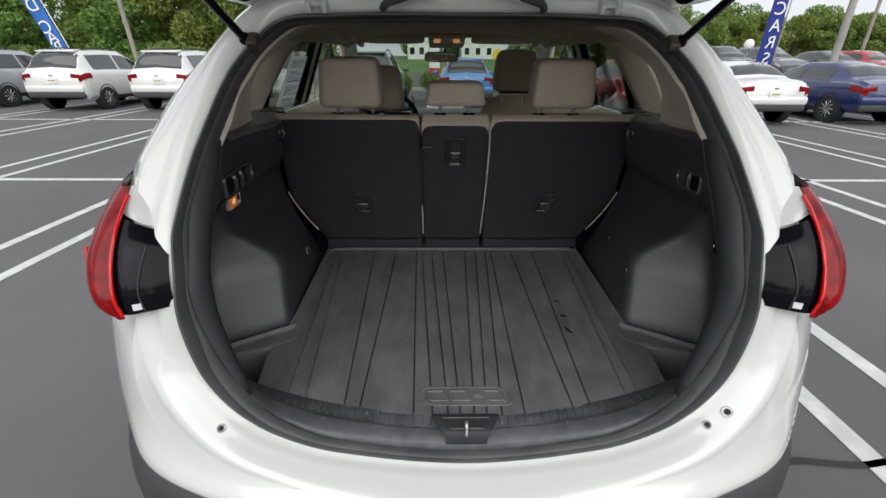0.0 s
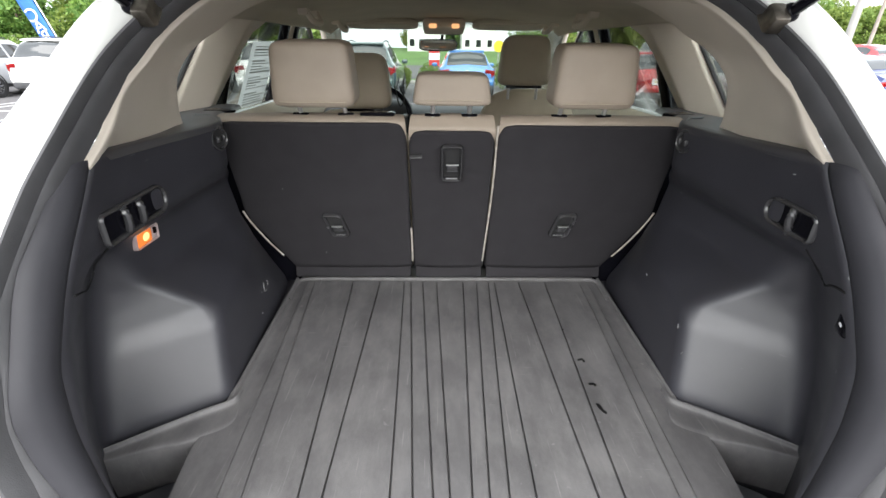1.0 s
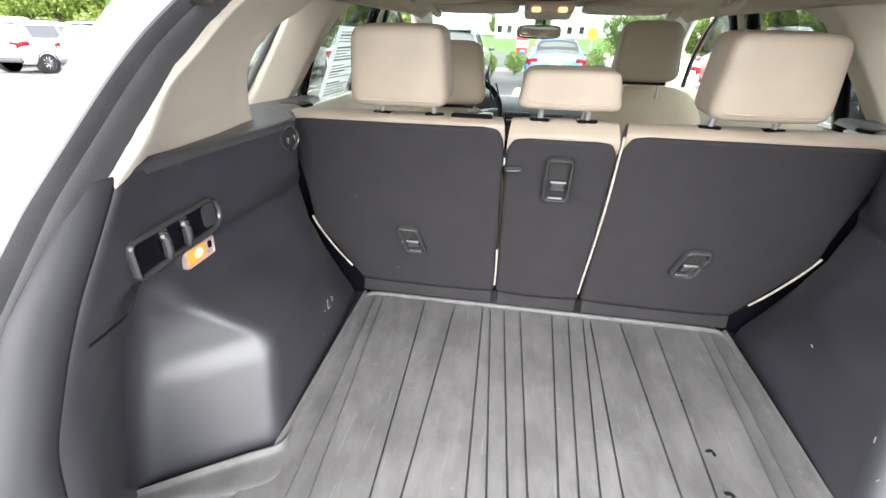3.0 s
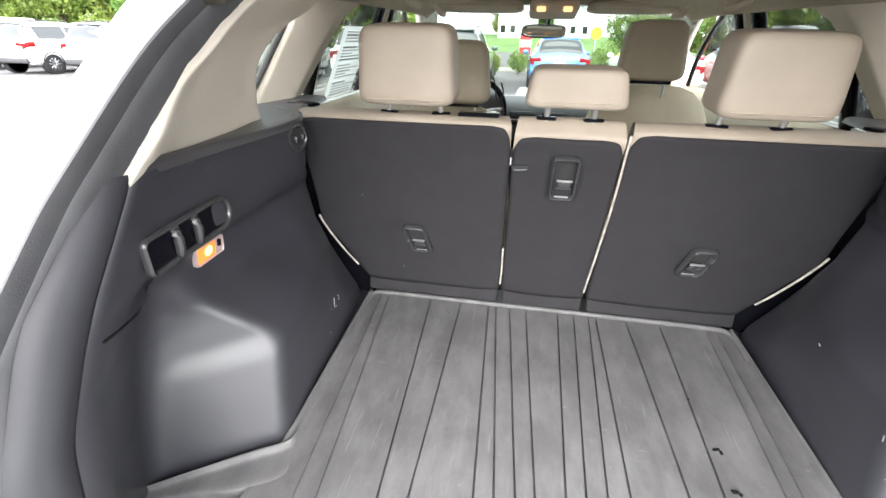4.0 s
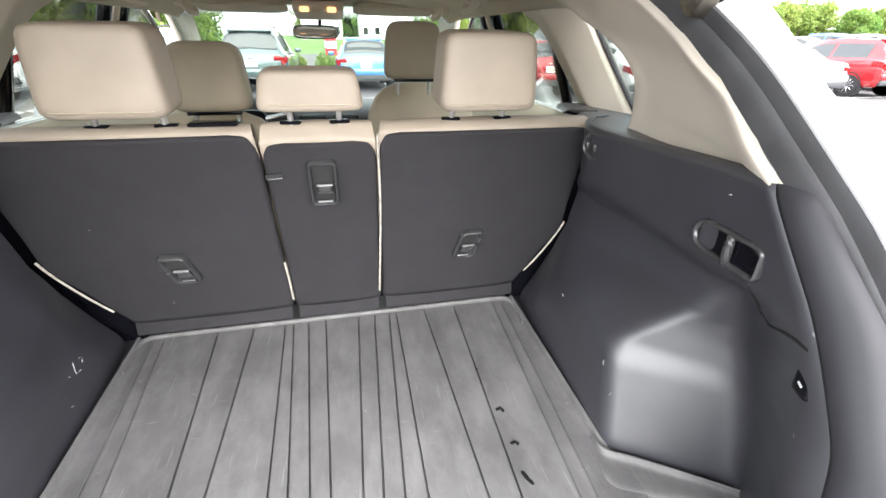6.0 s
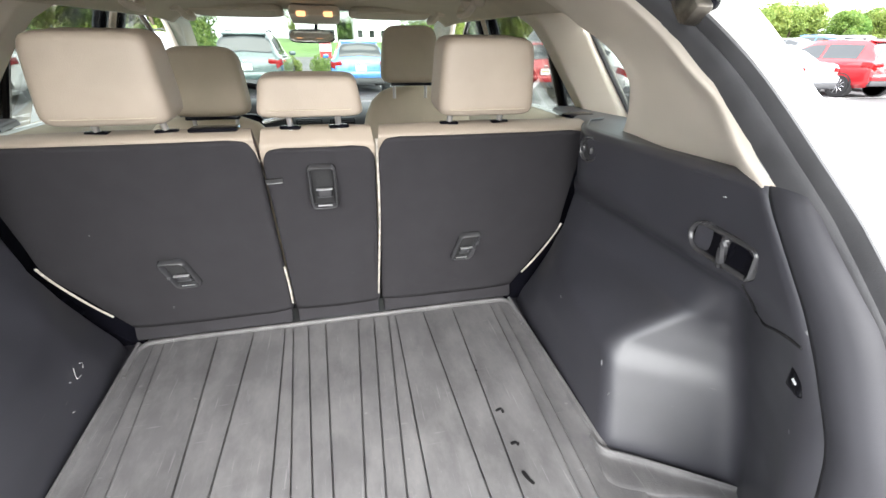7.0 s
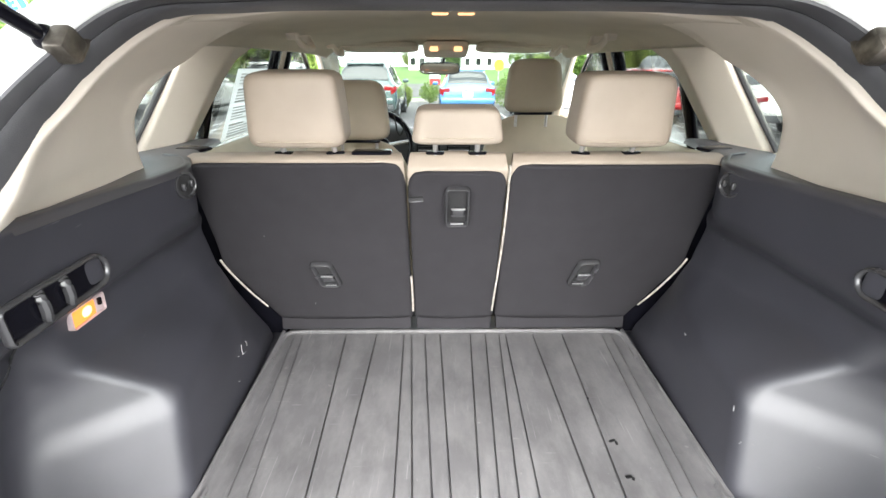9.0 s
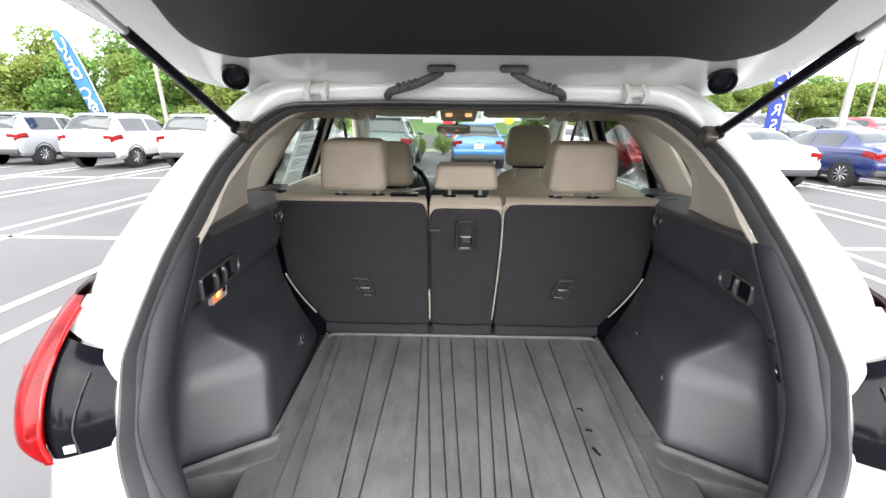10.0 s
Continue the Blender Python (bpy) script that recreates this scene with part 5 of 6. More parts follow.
# ---- parked cars ----
def car_form(kind):
    """Stations along a car from its tail: y, half width, floor, belt, roof half width, roof height."""
    if kind == "sedan":
        return 4.6, [(0.0, 0.70, 0.42, 0.80, 0.60, 0.86), (0.06, 0.84, 0.34, 0.90, 0.70, 1.00), (0.25, 0.89, 0.30, 0.95, 0.72, 1.05), (0.60, 0.90, 0.28, 0.97, 0.68, 1.09), (1.05, 0.90, 0.26, 0.96, 0.58, 1.36), (1.5, 0.90, 0.26, 0.96, 0.57, 1.45), (2.3, 0.90, 0.26, 0.95, 0.58, 1.45), (3.0, 0.90, 0.26, 0.94, 0.60, 1.25), (3.4, 0.90, 0.26, 0.92, 0.70, 0.99), (4.2, 0.86, 0.28, 0.84, 0.66, 0.88), (4.6, 0.66, 0.34, 0.64, 0.5, 0.68)], (0.72, 1.12), (1.18, 2.95)
    if kind == "hatch":
        return 4.4, [(0.0, 0.72, 0.42, 0.82, 0.60, 0.92), (0.05, 0.84, 0.34, 0.94, 0.66, 1.02), (0.18, 0.87, 0.30, 0.98, 0.62, 1.18), (0.42, 0.88, 0.28, 0.98, 0.57, 1.42), (0.75, 0.88, 0.26, 0.97, 0.56, 1.49), (1.5, 0.88, 0.26, 0.96, 0.57, 1.52), (2.2, 0.88, 0.26, 0.95, 0.58, 1.48), (2.9, 0.88, 0.26, 0.93, 0.62, 1.20), (3.2, 0.88, 0.26, 0.92, 0.68, 1.0), (4.0, 0.84, 0.28, 0.82, 0.64, 0.88), (4.4, 0.66, 0.34, 0.62, 0.5, 0.68)], (0.10, 0.44), (0.62, 2.6)
    if kind == "pickup":
        return 5.6, [(0.0, 0.90, 0.55, 1.12, 0.84, 1.20), (0.08, 0.96, 0.50, 1.18, 0.88, 1.24), (0.9, 0.97, 0.48, 1.20, 0.90, 1.25), (1.75, 0.97, 0.46, 1.20, 0.88, 1.26), (1.9, 0.97, 0.46, 1.20, 0.72, 1.72), (2.2, 0.97, 0.46, 1.20, 0.70, 1.84), (3.2, 0.97, 0.46, 1.20, 0.71, 1.84), (3.9, 0.97, 0.46, 1.18, 0.76, 1.48), (4.2, 0.97, 0.46, 1.16, 0.84, 1.26), (5.2, 0.95, 0.48, 1.08, 0.80, 1.16), (5.6, 0.84, 0.52, 0.84, 0.7, 0.9)], (1.78, 1.95), (2.25, 3.6)
    return 4.6, [(0.0, 0.74, 0.45, 0.90, 0.66, 1.00), (0.05, 0.87, 0.38, 1.02, 0.72, 1.10), (0.16, 0.91, 0.33, 1.06, 0.70, 1.22), (0.40, 0.92, 0.31, 1.07, 0.64, 1.56), (0.62, 0.92, 0.30, 1.07, 0.62, 1.66), (1.4, 0.92, 0.29, 1.06, 0.62, 1.69), (2.2, 0.92, 0.29, 1.04, 0.63, 1.66), (3.0, 0.92, 0.29, 1.02, 0.68, 1.30), (3.3, 0.92, 0.30, 1.0, 0.74, 1.10), (4.2, 0.88, 0.32, 0.92, 0.70, 0.99), (4.6, 0.70, 0.38, 0.70, 0.55, 0.76)], (0.13, 0.46), (0.62, 2.75)


def car_skin(stations, y, u):
    """A point on the car's skin: y along it, u from the sill (0) over the belt (0.55) to the roof's middle (1)."""
    lo = max(i for i, s in enumerate(stations) if s[0] <= y + 1e-6)
    hi = min(lo + 1, len(stations) - 1)
    a, b = stations[lo], stations[hi]
    t = 0 if hi == lo else (y - a[0]) / (b[0] - a[0])
    t = t * t * (3 - 2 * t) * 0.4 + t * 0.6
    w, zf, zb, wr, zr = (a[k] + (b[k] - a[k]) * t for k in range(1, 6))
    ring = ((0.0, w * 0.86, zf), (0.10, w * 0.965, zf + 0.10), (0.28, w, (zf + zb) / 2), (0.46, w * 0.985, zb - 0.10), (0.55, w * 0.955, zb), (0.62, w * 0.90 * 0.85 + wr * 0.15, zb + 0.14 * (zr - zb)), (0.78, wr * 1.01, zb + 0.80 * (zr - zb)), (0.86, wr * 0.86, zr - 0.02), (1.0, 0.0, zr + 0.012))
    for (u0, x0, z0), (u1, x1, z1) in zip(ring, ring[1:]):
        if u <= u1:
            k = (u - u0) / (u1 - u0)
            return Vector((x0 + (x1 - x0) * k, y, z0 + (z1 - z0) * k))
    return Vector((0, y, zr))


def skin_patch(stations, y0, y1, u0, u1, s=1, out=0.006, n=8, m=6):
    """A patch of the skin, lifted a little: window panes, lamps, trims."""
    c = Vector((0, (stations[0][0] + stations[-1][0]) / 2, 0.7))
    rows = []
    for i in range(n + 1):
        row = []
        for j in range(m + 1):
            y, u = y0 + (y1 - y0) * i / n, u0 + (u1 - u0) * j / m
            p, q, r = car_skin(stations, y, u), car_skin(stations, min(y + 0.01, stations[-1][0]), u), car_skin(stations, y, min(u + 0.004, 1.0))
            nrm = (q - p).cross(r - p)
            nrm = nrm.normalized() if nrm.length > 1e-9 else Vector((0, 0, 1))
            if nrm.dot(p - Vector((0, p.y, 0.7))) < 0 and u < 0.97:
                nrm = -nrm
            if u >= 0.97 and nrm.z < 0:
                nrm = -nrm
            p = p + nrm * out
            row.append(Vector((s * p.x, p.y, p.z)))
        rows.append(row)
    return strip(rows)


def parked_car(kind, color, label, at, turn=0, glassy=True):
    """A parked car: body, glass, lamps, bumper, plate, wheels; its tail at y = 0."""
    length, st, back_win, side_win = car_form(kind)
    car = thing("parked_car", (0, 0, 0), label, "car", "parked cars")
    us = (0, 0.05, 0.10, 0.18, 0.28, 0.38, 0.46, 0.52, 0.55, 0.58, 0.62, 0.70, 0.78, 0.82, 0.86, 0.93, 1.0)
    ys = sorted({s[0] for s in st} | {(a[0] + (b[0] - a[0]) * k) for a, b in zip(st, st[1:]) for k in (0.25, 0.5, 0.75)})
    rows = []
    for y in ys:
        half = [car_skin(st, y, u) for u in us]
        rows.append([Vector((p.x, p.y, p.z)) for p in half] + [mirror_x(p) for p in half[-2::-1]])
    bm = strip(rows)
    bm.verts.ensure_lookup_table()
    k = len(rows[0])
    bm.faces.new([bm.verts[i] for i in range(k)])
    bm.faces.new([bm.verts[len(rows) * k - k + i] for i in range(k)][::-1])
    body = part("body", bm, color, car)
    for s in (-1, 1):
        y0, y1 = side_win
        mid = y0 + (y1 - y0) * 0.52
        part("side_window", skin_patch(st, y0, mid - 0.04, 0.60, 0.77, s), DARK_GLASS, car)
        part("side_window", skin_patch(st, mid + 0.04, y1, 0.60, 0.77, s), DARK_GLASS, car)
        part("sill", skin_patch(st, 0.5, length - 0.5, 0.0, 0.10, s, 0.012), CLADDING, car)
        lamp = part("tail_lamp", skin_patch(st, 0.015, 0.36, 0.42, 0.535, s, 0.012), RED_LENS, car)
        part("lens", block((0.30, 0.05, 0.115), (s * (st[1][1] - 0.155), 0.030, st[1][3] - 0.055), (0, s * 8, s * 15), r=0.016), RED_LENS, lamp)
        part("head_lamp", skin_patch(st, length - 0.5, length - 0.15, 0.40, 0.52, s, 0.012), CLEAR_LENS, car)
        part("door_handle", block((0.02, 0.16, 0.02), (s * st[4][1] * 0.995, mid - 0.30, st[4][3] - 0.10), r=0.006), color, car)
        mir = part("wing_mirror", pillow((0.20, 0.10, 0.13), 3, 4, (s * 1.0, y1 - 0.12, st[4][3] + 0.05)), color, car)
        for y in (0.82, length - 0.95):
            wx = st[4][1] - 0.115
            arch = part("wheel_arch", moved(lathe([(-0.10, 0.30), (-0.10, 0.372), (0.118, 0.372), (0.118, 0.345), (0.02, 0.345), (0.02, 0.10)], 28), pose(s * wx, y, 0.36, 0, 0, 0 if s > 0 else 180)), TYRE, car)
            wheel = part("wheel", moved(lathe([(-0.10, 0.22), (-0.10, 0.31), (-0.07, 0.335), (0.09, 0.335), (0.12, 0.31), (0.12, 0.235), (0.105, 0.225)], 28), pose(s * wx, y, 0.335, 0, 0, 0 if s > 0 else 180)), TYRE, car)
            rim_bm = lathe([(-0.02, 0.05), (-0.02, 0.222), (0.112, 0.228), (0.118, 0.215), (0.08, 0.20), (0.08, 0.05)], 28)
            part("rim", moved(rim_bm, pose(s * wx, y, 0.335, 0, 0, 0 if s > 0 else 180)), CLADDING, wheel)
            spoke_bm = bmesh.new()
            for i in range(10):
                a = 2 * math.pi * i / 10
                block((0.024, 0.185, 0.036), (0.108, 0.11 * math.cos(a), 0.11 * math.sin(a)), (math.degrees(a), 0, 0), r=0.006, seg=1, bm=spoke_bm)
            part("spokes", moved(spoke_bm, pose(s * wx, y, 0.335, 0, 0, 0 if s > 0 else 180)), ALLOY, wheel)
    for s in (-1, 1):
        part("rear_window", skin_patch(st, back_win[0], back_win[1], 0.80, 1.0, s), DARK_GLASS, car) if s > 0 else part("rear_window", skin_patch(st, back_win[0], back_win[1], 0.80, 1.0, s), DARK_GLASS, car)
        part("windshield", skin_patch(st, side_win[1] + 0.06, st[-3][0] - 0.05, 0.82, 1.0, s), DARK_GLASS, car)
    zb = st[1][2]
    part("bumper", block((1.62, 0.14, 0.17), (0, 0.045, zb + 0.085), r=0.05), CLADDING, car, "dark lower bumper")
    part("bumper", block((1.66, 0.14, 0.20), (0, 0.035, zb + 0.25), r=0.06), color, car)
    plate = part("plate", block((0.31, 0.012, 0.16), (0, -0.022, st[1][3] - 0.17), r=0.004, seg=1), PAPER, car, "pale dealer plate with an illegible bar")
    part("bar", block((0.20, 0.004, 0.035), (0, -0.030, st[1][3] - 0.17)), AMBER_PAINT, plate)
    part("badge", block((0.10, 0.012, 0.05), (0, -0.005, st[1][3] - 0.03), r=0.01), ALLOY, car)
    if kind in ("suv", "hatch"):
        part("wiper", block((0.24, 0.012, 0.02), (0.05, 0.13, st[2][3] + 0.06), (-35, 0, 0), r=0.004), TYRE, car)
        part("spoiler", block((1.10, 0.24, 0.045), (0, st[4][0] - 0.09, st[4][5] - 0.022), (9, 0, 0), r=0.018), color, car)
        if kind == "suv":
            for s in (-1, 1):
                part("roof_rail", tube([(s * 0.52, 0.75, 1.67), (s * 0.53, 1.4, 1.725), (s * 0.53, 2.1, 1.69)], 0.018, 8), CLADDING, car)
    car.matrix_basis = pose(*at, 0, 0, turn)
    return car


def paint(name, color):
    return surface(name, color, 0.25, 0.1, (900, 0.01), (2, 0.04), coat=1.0)


AMBER_PAINT = surface("yellow_print", (0.55, 0.42, 0.08), 0.6, 0.0, (200, 0.05), (30, 0.3))
WHITE_CAR, SILVER_CAR, BLUE_CAR, NAVY_CAR = paint("white_car_paint", (0.74, 0.74, 0.72)), paint("silver_car_paint", (0.42, 0.43, 0.45)), paint("sky_blue_car_paint", (0.06, 0.20, 0.48)), paint("navy_car_paint", (0.010, 0.022, 0.11))
RED_CAR, TEAL_CAR, BLACK_CAR, GREY_CAR = paint("red_car_paint", (0.38, 0.015, 0.02)), paint("dark_green_car_paint", (0.05, 0.085, 0.085)), paint("black_car_paint", (0.015, 0.015, 0.017)), paint("grey_car_paint", (0.12, 0.125, 0.13))

for kind, color, words, x, y, turn in (
        ("pickup", WHITE_CAR, "white pickup truck parked on the asphalt", -20.9, 13.4, 0), ("suv", WHITE_CAR, "white SUV with tinted rear glass", -17.5, 13.0, 0),
        ("suv", SILVER_CAR, "silver grey SUV with alloy wheels", -14.5, 13.1, 0), ("suv", WHITE_CAR, "pearl white SUV with red tail lamps and roof rails", -11.05, 12.6, 0),
        ("suv", WHITE_CAR, "white compact crossover with red tail lamps", -8.15, 12.75, 0), ("suv", WHITE_CAR, "white SUV with dark glass", -4.9, 12.8, 0),
        ("suv", TEAL_CAR, "dark green SUV facing away", -2.15, 12.9, 0), ("hatch", BLUE_CAR, "sky blue hatchback with red tail lamps", 0.86, 13.7, 0),
        ("sedan", WHITE_CAR, "white sedan facing away", 3.45, 12.3, 0), ("hatch", RED_CAR, "bright red hatchback facing away", 5.75, 11.7, 0),
        ("sedan", WHITE_CAR, "silver white sedan with red tail lamps", 8.0, 10.1, 0), ("sedan", NAVY_CAR, "dark blue hatchback sedan with split spoke wheels", 10.95, 10.1, 0),
        ("sedan", SILVER_CAR, "silver sedan in the row", 13.7, 10.4, 0), ("suv", RED_CAR, "red SUV with dark rear glass", 16.6, 10.4, 0), ("suv", GREY_CAR, "dark grey SUV in the row", 19.4, 10.4, 0)):
    parked_car(kind, color, words, (x, y, 0), turn)
# second row beyond, seen over the roofs
far = ((15.5, 27, "suv", BLACK_CAR), (18.3, 27.5, "suv", GREY_CAR), (21.2, 27, "sedan", BLACK_CAR), (24.0, 27.5, "hatch", RED_CAR), (26.8, 27, "suv", BLACK_CAR), (29.6, 27, "sedan", GREY_CAR), (32.5, 27, "suv", BLUE_CAR), (35.5, 27, "suv", WHITE_CAR), (38.5, 27.5, "sedan", BLACK_CAR), (12.5, 27.3, "suv", GREY_CAR))
colors = {BLACK_CAR: "black", GREY_CAR: "dark grey", RED_CAR: "red", BLUE_CAR: "blue", WHITE_CAR: "white"}
for x, y, kind, color in far:
    parked_car(kind, color, "distant " + colors[color] + " car parked in the back row", (x, y, 0.5), 180)


tagged(part("upper_lot", block((52, 13, 0.5), (36, 29, 0.25), r=0.04), ASPHALT), "raised back row of the parking lot", "parking lot", kind="structure")


# ---- woods, shrubs and lawn ----
def leaf_mat(name, a, b):
    m = bpy.data.materials.new(name)
    m.use_nodes = True
    n, l = m.node_tree.nodes, m.node_tree.links
    p = n["Principled BSDF"]
    geo, ramp, info, mix = n.new("ShaderNodeNewGeometry"), n.new("ShaderNodeValToRGB"), n.new("ShaderNodeObjectInfo"), n.new("ShaderNodeHueSaturation")
    ramp.color_ramp.elements[0].color, ramp.color_ramp.elements[1].color = (*a, 1), (*b, 1)
    l.new(geo.outputs["Random Per Island"], ramp.inputs["Fac"])
    mr = n.new("ShaderNodeMapRange")
    mr.inputs["To Min"].default_value, mr.inputs["To Max"].default_value = 0.47, 0.53
    l.new(info.outputs["Random"], mr.inputs["Value"])
    l.new(mr.outputs["Result"], mix.inputs["Hue"])
    l.new(ramp.outputs["Color"], mix.inputs["Color"])
    l.new(mix.outputs["Color"], p.inputs["Base Color"])
    p.inputs["Roughness"].default_value = 0.6
    thin, both_ways = n.new("ShaderNodeBsdfTranslucent"), n.new("ShaderNodeMixShader")
    l.new(mix.outputs["Color"], thin.inputs["Color"])
    both_ways.inputs["Fac"].default_value = 0.4
    l.new(p.outputs["BSDF"], both_ways.inputs[1])
    l.new(thin.outputs["BSDF"], both_ways.inputs[2])
    l.new(both_ways.outputs["Shader"], n["Material Output"].inputs["Surface"])
    return m


LEAF = leaf_mat("broad_leaves", (0.085, 0.16, 0.03), (0.27, 0.36, 0.08))
SHRUB_LEAF = leaf_mat("shrub_leaves", (0.11, 0.17, 0.03), (0.28, 0.34, 0.08))
BLOSSOM = leaf_mat("pale_blossom", (0.30, 0.30, 0.20), (0.5, 0.47, 0.36))


def leaves(clumps, count, size, rng):
    """Many small leaves scattered in rounded clumps."""
    verts, faces = [], []
    for i in range(count):
        c, r = clumps[rng.integers(len(clumps))]
        d = rng.normal(size=3)
        d /= np.linalg.norm(d)
        p = np.array(c) + d * np.array(r) * rng.uniform(0.55, 1.05) ** 0.6
        a, b = rng.normal(size=3), rng.normal(size=3)
        a /= np.linalg.norm(a)
        b -= a * (a @ b)
        b /= np.linalg.norm(b)
        s = size * rng.uniform(0.6, 1.4)
        k = len(verts)
        verts += [tuple(p + a * s), tuple(p + b * s * 0.5), tuple(p - a * s), tuple(p - b * s * 0.5)]
        faces.append((k, k + 1, k + 2, k + 3))
    return verts, faces


def mesh_part(name, verts, faces, material, parent=None):
    data = bpy.data.meshes.new(name)
    data.from_pydata(verts, [], faces)
    data.materials.append(material)
    ob = new(name, data)
    if parent:
        ob.parent = parent
        ob.matrix_parent_inverse = parent.matrix_basis.inverted()
    return ob


def tree(seed, height, spread):
    """A broad-leaved tree: tapered trunk, limbs, a ragged crown of leaves."""
    rng = np.random.default_rng(seed)
    t = thing("tree", (0, 0, 0), "leafy green broad-leaved tree at the edge of the lot", "tree", "trees round the lot")
    part("trunk", tube([(0, 0, 0), (0.1, 0.05, height * 0.3), (-0.05, 0.1, height * 0.6), (0.1, 0, height * 0.85)], 0.2, 8, 3, radii=(0.2, 0.05)), BARK, t)
    clumps = []
    for i in range(22):
        a = rng.uniform(0, 2 * math.pi)
        z = height * rng.uniform(0.22, 0.92)
        r = spread * (0.35 + 0.65 * math.sin(math.pi * min(1, z / height) ** 0.8)) * rng.uniform(0.4, 0.9)
        c = (r * math.cos(a), r * math.sin(a), z)
        clumps.append((c, (spread * rng.uniform(0.3, 0.5), spread * rng.uniform(0.3, 0.5), height * rng.uniform(0.09, 0.16))))
        if i < 7:
            part("limb", tube([(0, 0, z * 0.55), (c[0] * 0.4, c[1] * 0.4, z * 0.75), c], 0.06, 6, 3, radii=(0.08, 0.02)), BARK, t)
    mesh_part("crown", *leaves(clumps, 9000, 0.17, rng), LEAF, t)
    return t


def shrub(at, size, seed, label, count=2600, leaf=0.05, blossom=0):
    rng = np.random.default_rng(seed)
    t = thing("shrub", at, label, "shrub", "shrubs")
    clumps = [((at[0] + rng.uniform(-0.3, 0.3) * size[0], at[1] + rng.uniform(-0.3, 0.3) * size[1], at[2] + size[2] * rng.uniform(0.3, 0.72)), (size[0] * 0.28, size[1] * 0.28, size[2] * 0.28)) for i in range(9)]
    part("stem", tube([(at[0], at[1], at[2]), (at[0], at[1], at[2] + size[2] * 0.6)], 0.04, 6, 2), BARK, t)
    mesh_part("foliage", *leaves(clumps, count, leaf, rng), SHRUB_LEAF, t)
    if blossom:
        mesh_part("blossom", *leaves(clumps, blossom, leaf * 0.8, rng), BLOSSOM, t)


kinds = [tree(5, 8.5, 3.2), tree(6, 9.5, 3.4), tree(7, 7.2, 3.0), tree(8, 10.5, 3.6)]
spots = []
rng = np.random.default_rng(3)
for x in np.arange(-64, 72, 3.1):
    depth = 27 if x < -7 else (100 if x < 9 else 46)
    for row in range(2):
        tall = (6.3 if x < -7 else 6.0 if x > 9 else 10.5) / (8.5, 9.5, 7.2, 10.5)[len(spots) % 4]
        spots.append((x + rng.uniform(-1, 1), depth + 4.5 * row + rng.uniform(-1.5, 1.5), rng.uniform(0.86, 1.08) * tall * (0.92 if row == 0 else 1.1)))
for y in np.arange(-40, 27, 7):
    spots.append((-62 + rng.uniform(-2, 2), y, 1.1))
    spots.append((68 + rng.uniform(-2, 2), y, 1.1))
for x in np.arange(-60, 66, 8):
    spots.append((x, -48 + rng.uniform(-3, 3), 1.2))
for i, (x, y, k) in enumerate(spots):
    m = pose(x, y, 0, 0, 0, float(rng.uniform(0, 360))) @ Matrix.Scale(float(k), 4)
    if i < 4:
        kinds[i].matrix_basis = m
    else:
        made = copy_thing(kinds[i % 4], m)
        made.scale = (float(k),) * 3
for i, x in enumerate(np.arange(-33, -5, 1.9)):
    shrub((float(x), 20.6 + 0.8 * math.sin(i * 2.1), 0.0), (2.6, 1.8, 1.9 + 0.5 * math.sin(i * 1.3)), 40 + i, "dense green shrub with pale blossom behind the parked cars", 2600, 0.075, 500)
for i, x in enumerate(np.arange(10, 46, 3.0)):
    shrub((float(x), 52 + 1.2 * math.sin(i * 2.1), 0.0), (4.0, 2.4, 2.6 + 0.6 * math.sin(i * 1.7)), 80 + i, "green shrub below the far trees", 1800, 0.12)
shrub((-1.33, 18.2, 0), (0.55, 0.55, 1.0), 31, "slim upright green shrub", 2200, 0.035)
shrub((-0.42, 20.2, 0), (0.85, 0.85, 1.0), 32, "clipped rounded green shrub", 2400, 0.04)
shrub((3.0, 19.0, 0), (1.4, 1.4, 1.5), 33, "clipped rounded green shrub", 3200, 0.045)

# low dark rail fence behind the parked cars
fence = thing("fence", (-20, 19.2, 0), "low dark rail fence behind the parked cars", "fence")
for x in range(-38, -5, 3):
    part("post", block((0.09, 0.09, 1.3), (x, 19.2, 0.65), r=0.01, seg=1), CLADDING, fence)
for z in (0.5, 0.85, 1.2):
    part("rail", block((33, 0.04, 0.11), (-21.5, 19.2, z), r=0.008, seg=1), CLADDING, fence)


# ---- poles, flags, buildings ----
def pole(name, at, height, r, material, label, lean=0.0):
    ob = thing(name, at, label, name.replace("_", " "))
    part("shaft", tube([at, (at[0] + lean, at[1], at[2] + height)], r, 12, 2, radii=(r, r * 0.75)), material, ob)
    return ob


lamp_pole = pole("light_pole", (17.6, 20.0, 0.0), 9.0, 0.16, CONCRETE, "tall pale grey parking lot light pole")
part("base", block((0.5, 0.5, 0.5), (17.6, 20, 0.25), r=0.05), CONCRETE, lamp_pole)
part("lamp_head", block((0.7, 0.35, 0.16), (17.3, 20, 9.0), r=0.04), ALLOY, lamp_pole)
utility = pole("utility_pole", (-11.87, 18.0, 0.0), 9.5, 0.085, WOOD_POLE, "weathered wooden utility pole leaning slightly", -0.45)
part("crossarm", block((2.2, 0.1, 0.12), (-12.28, 18, 8.8), r=0.01), WOOD_POLE, utility)
pole("utility_pole", (31.5, 34.0, 0.0), 9.0, 0.13, WOOD_POLE, "weathered wooden utility pole far off")
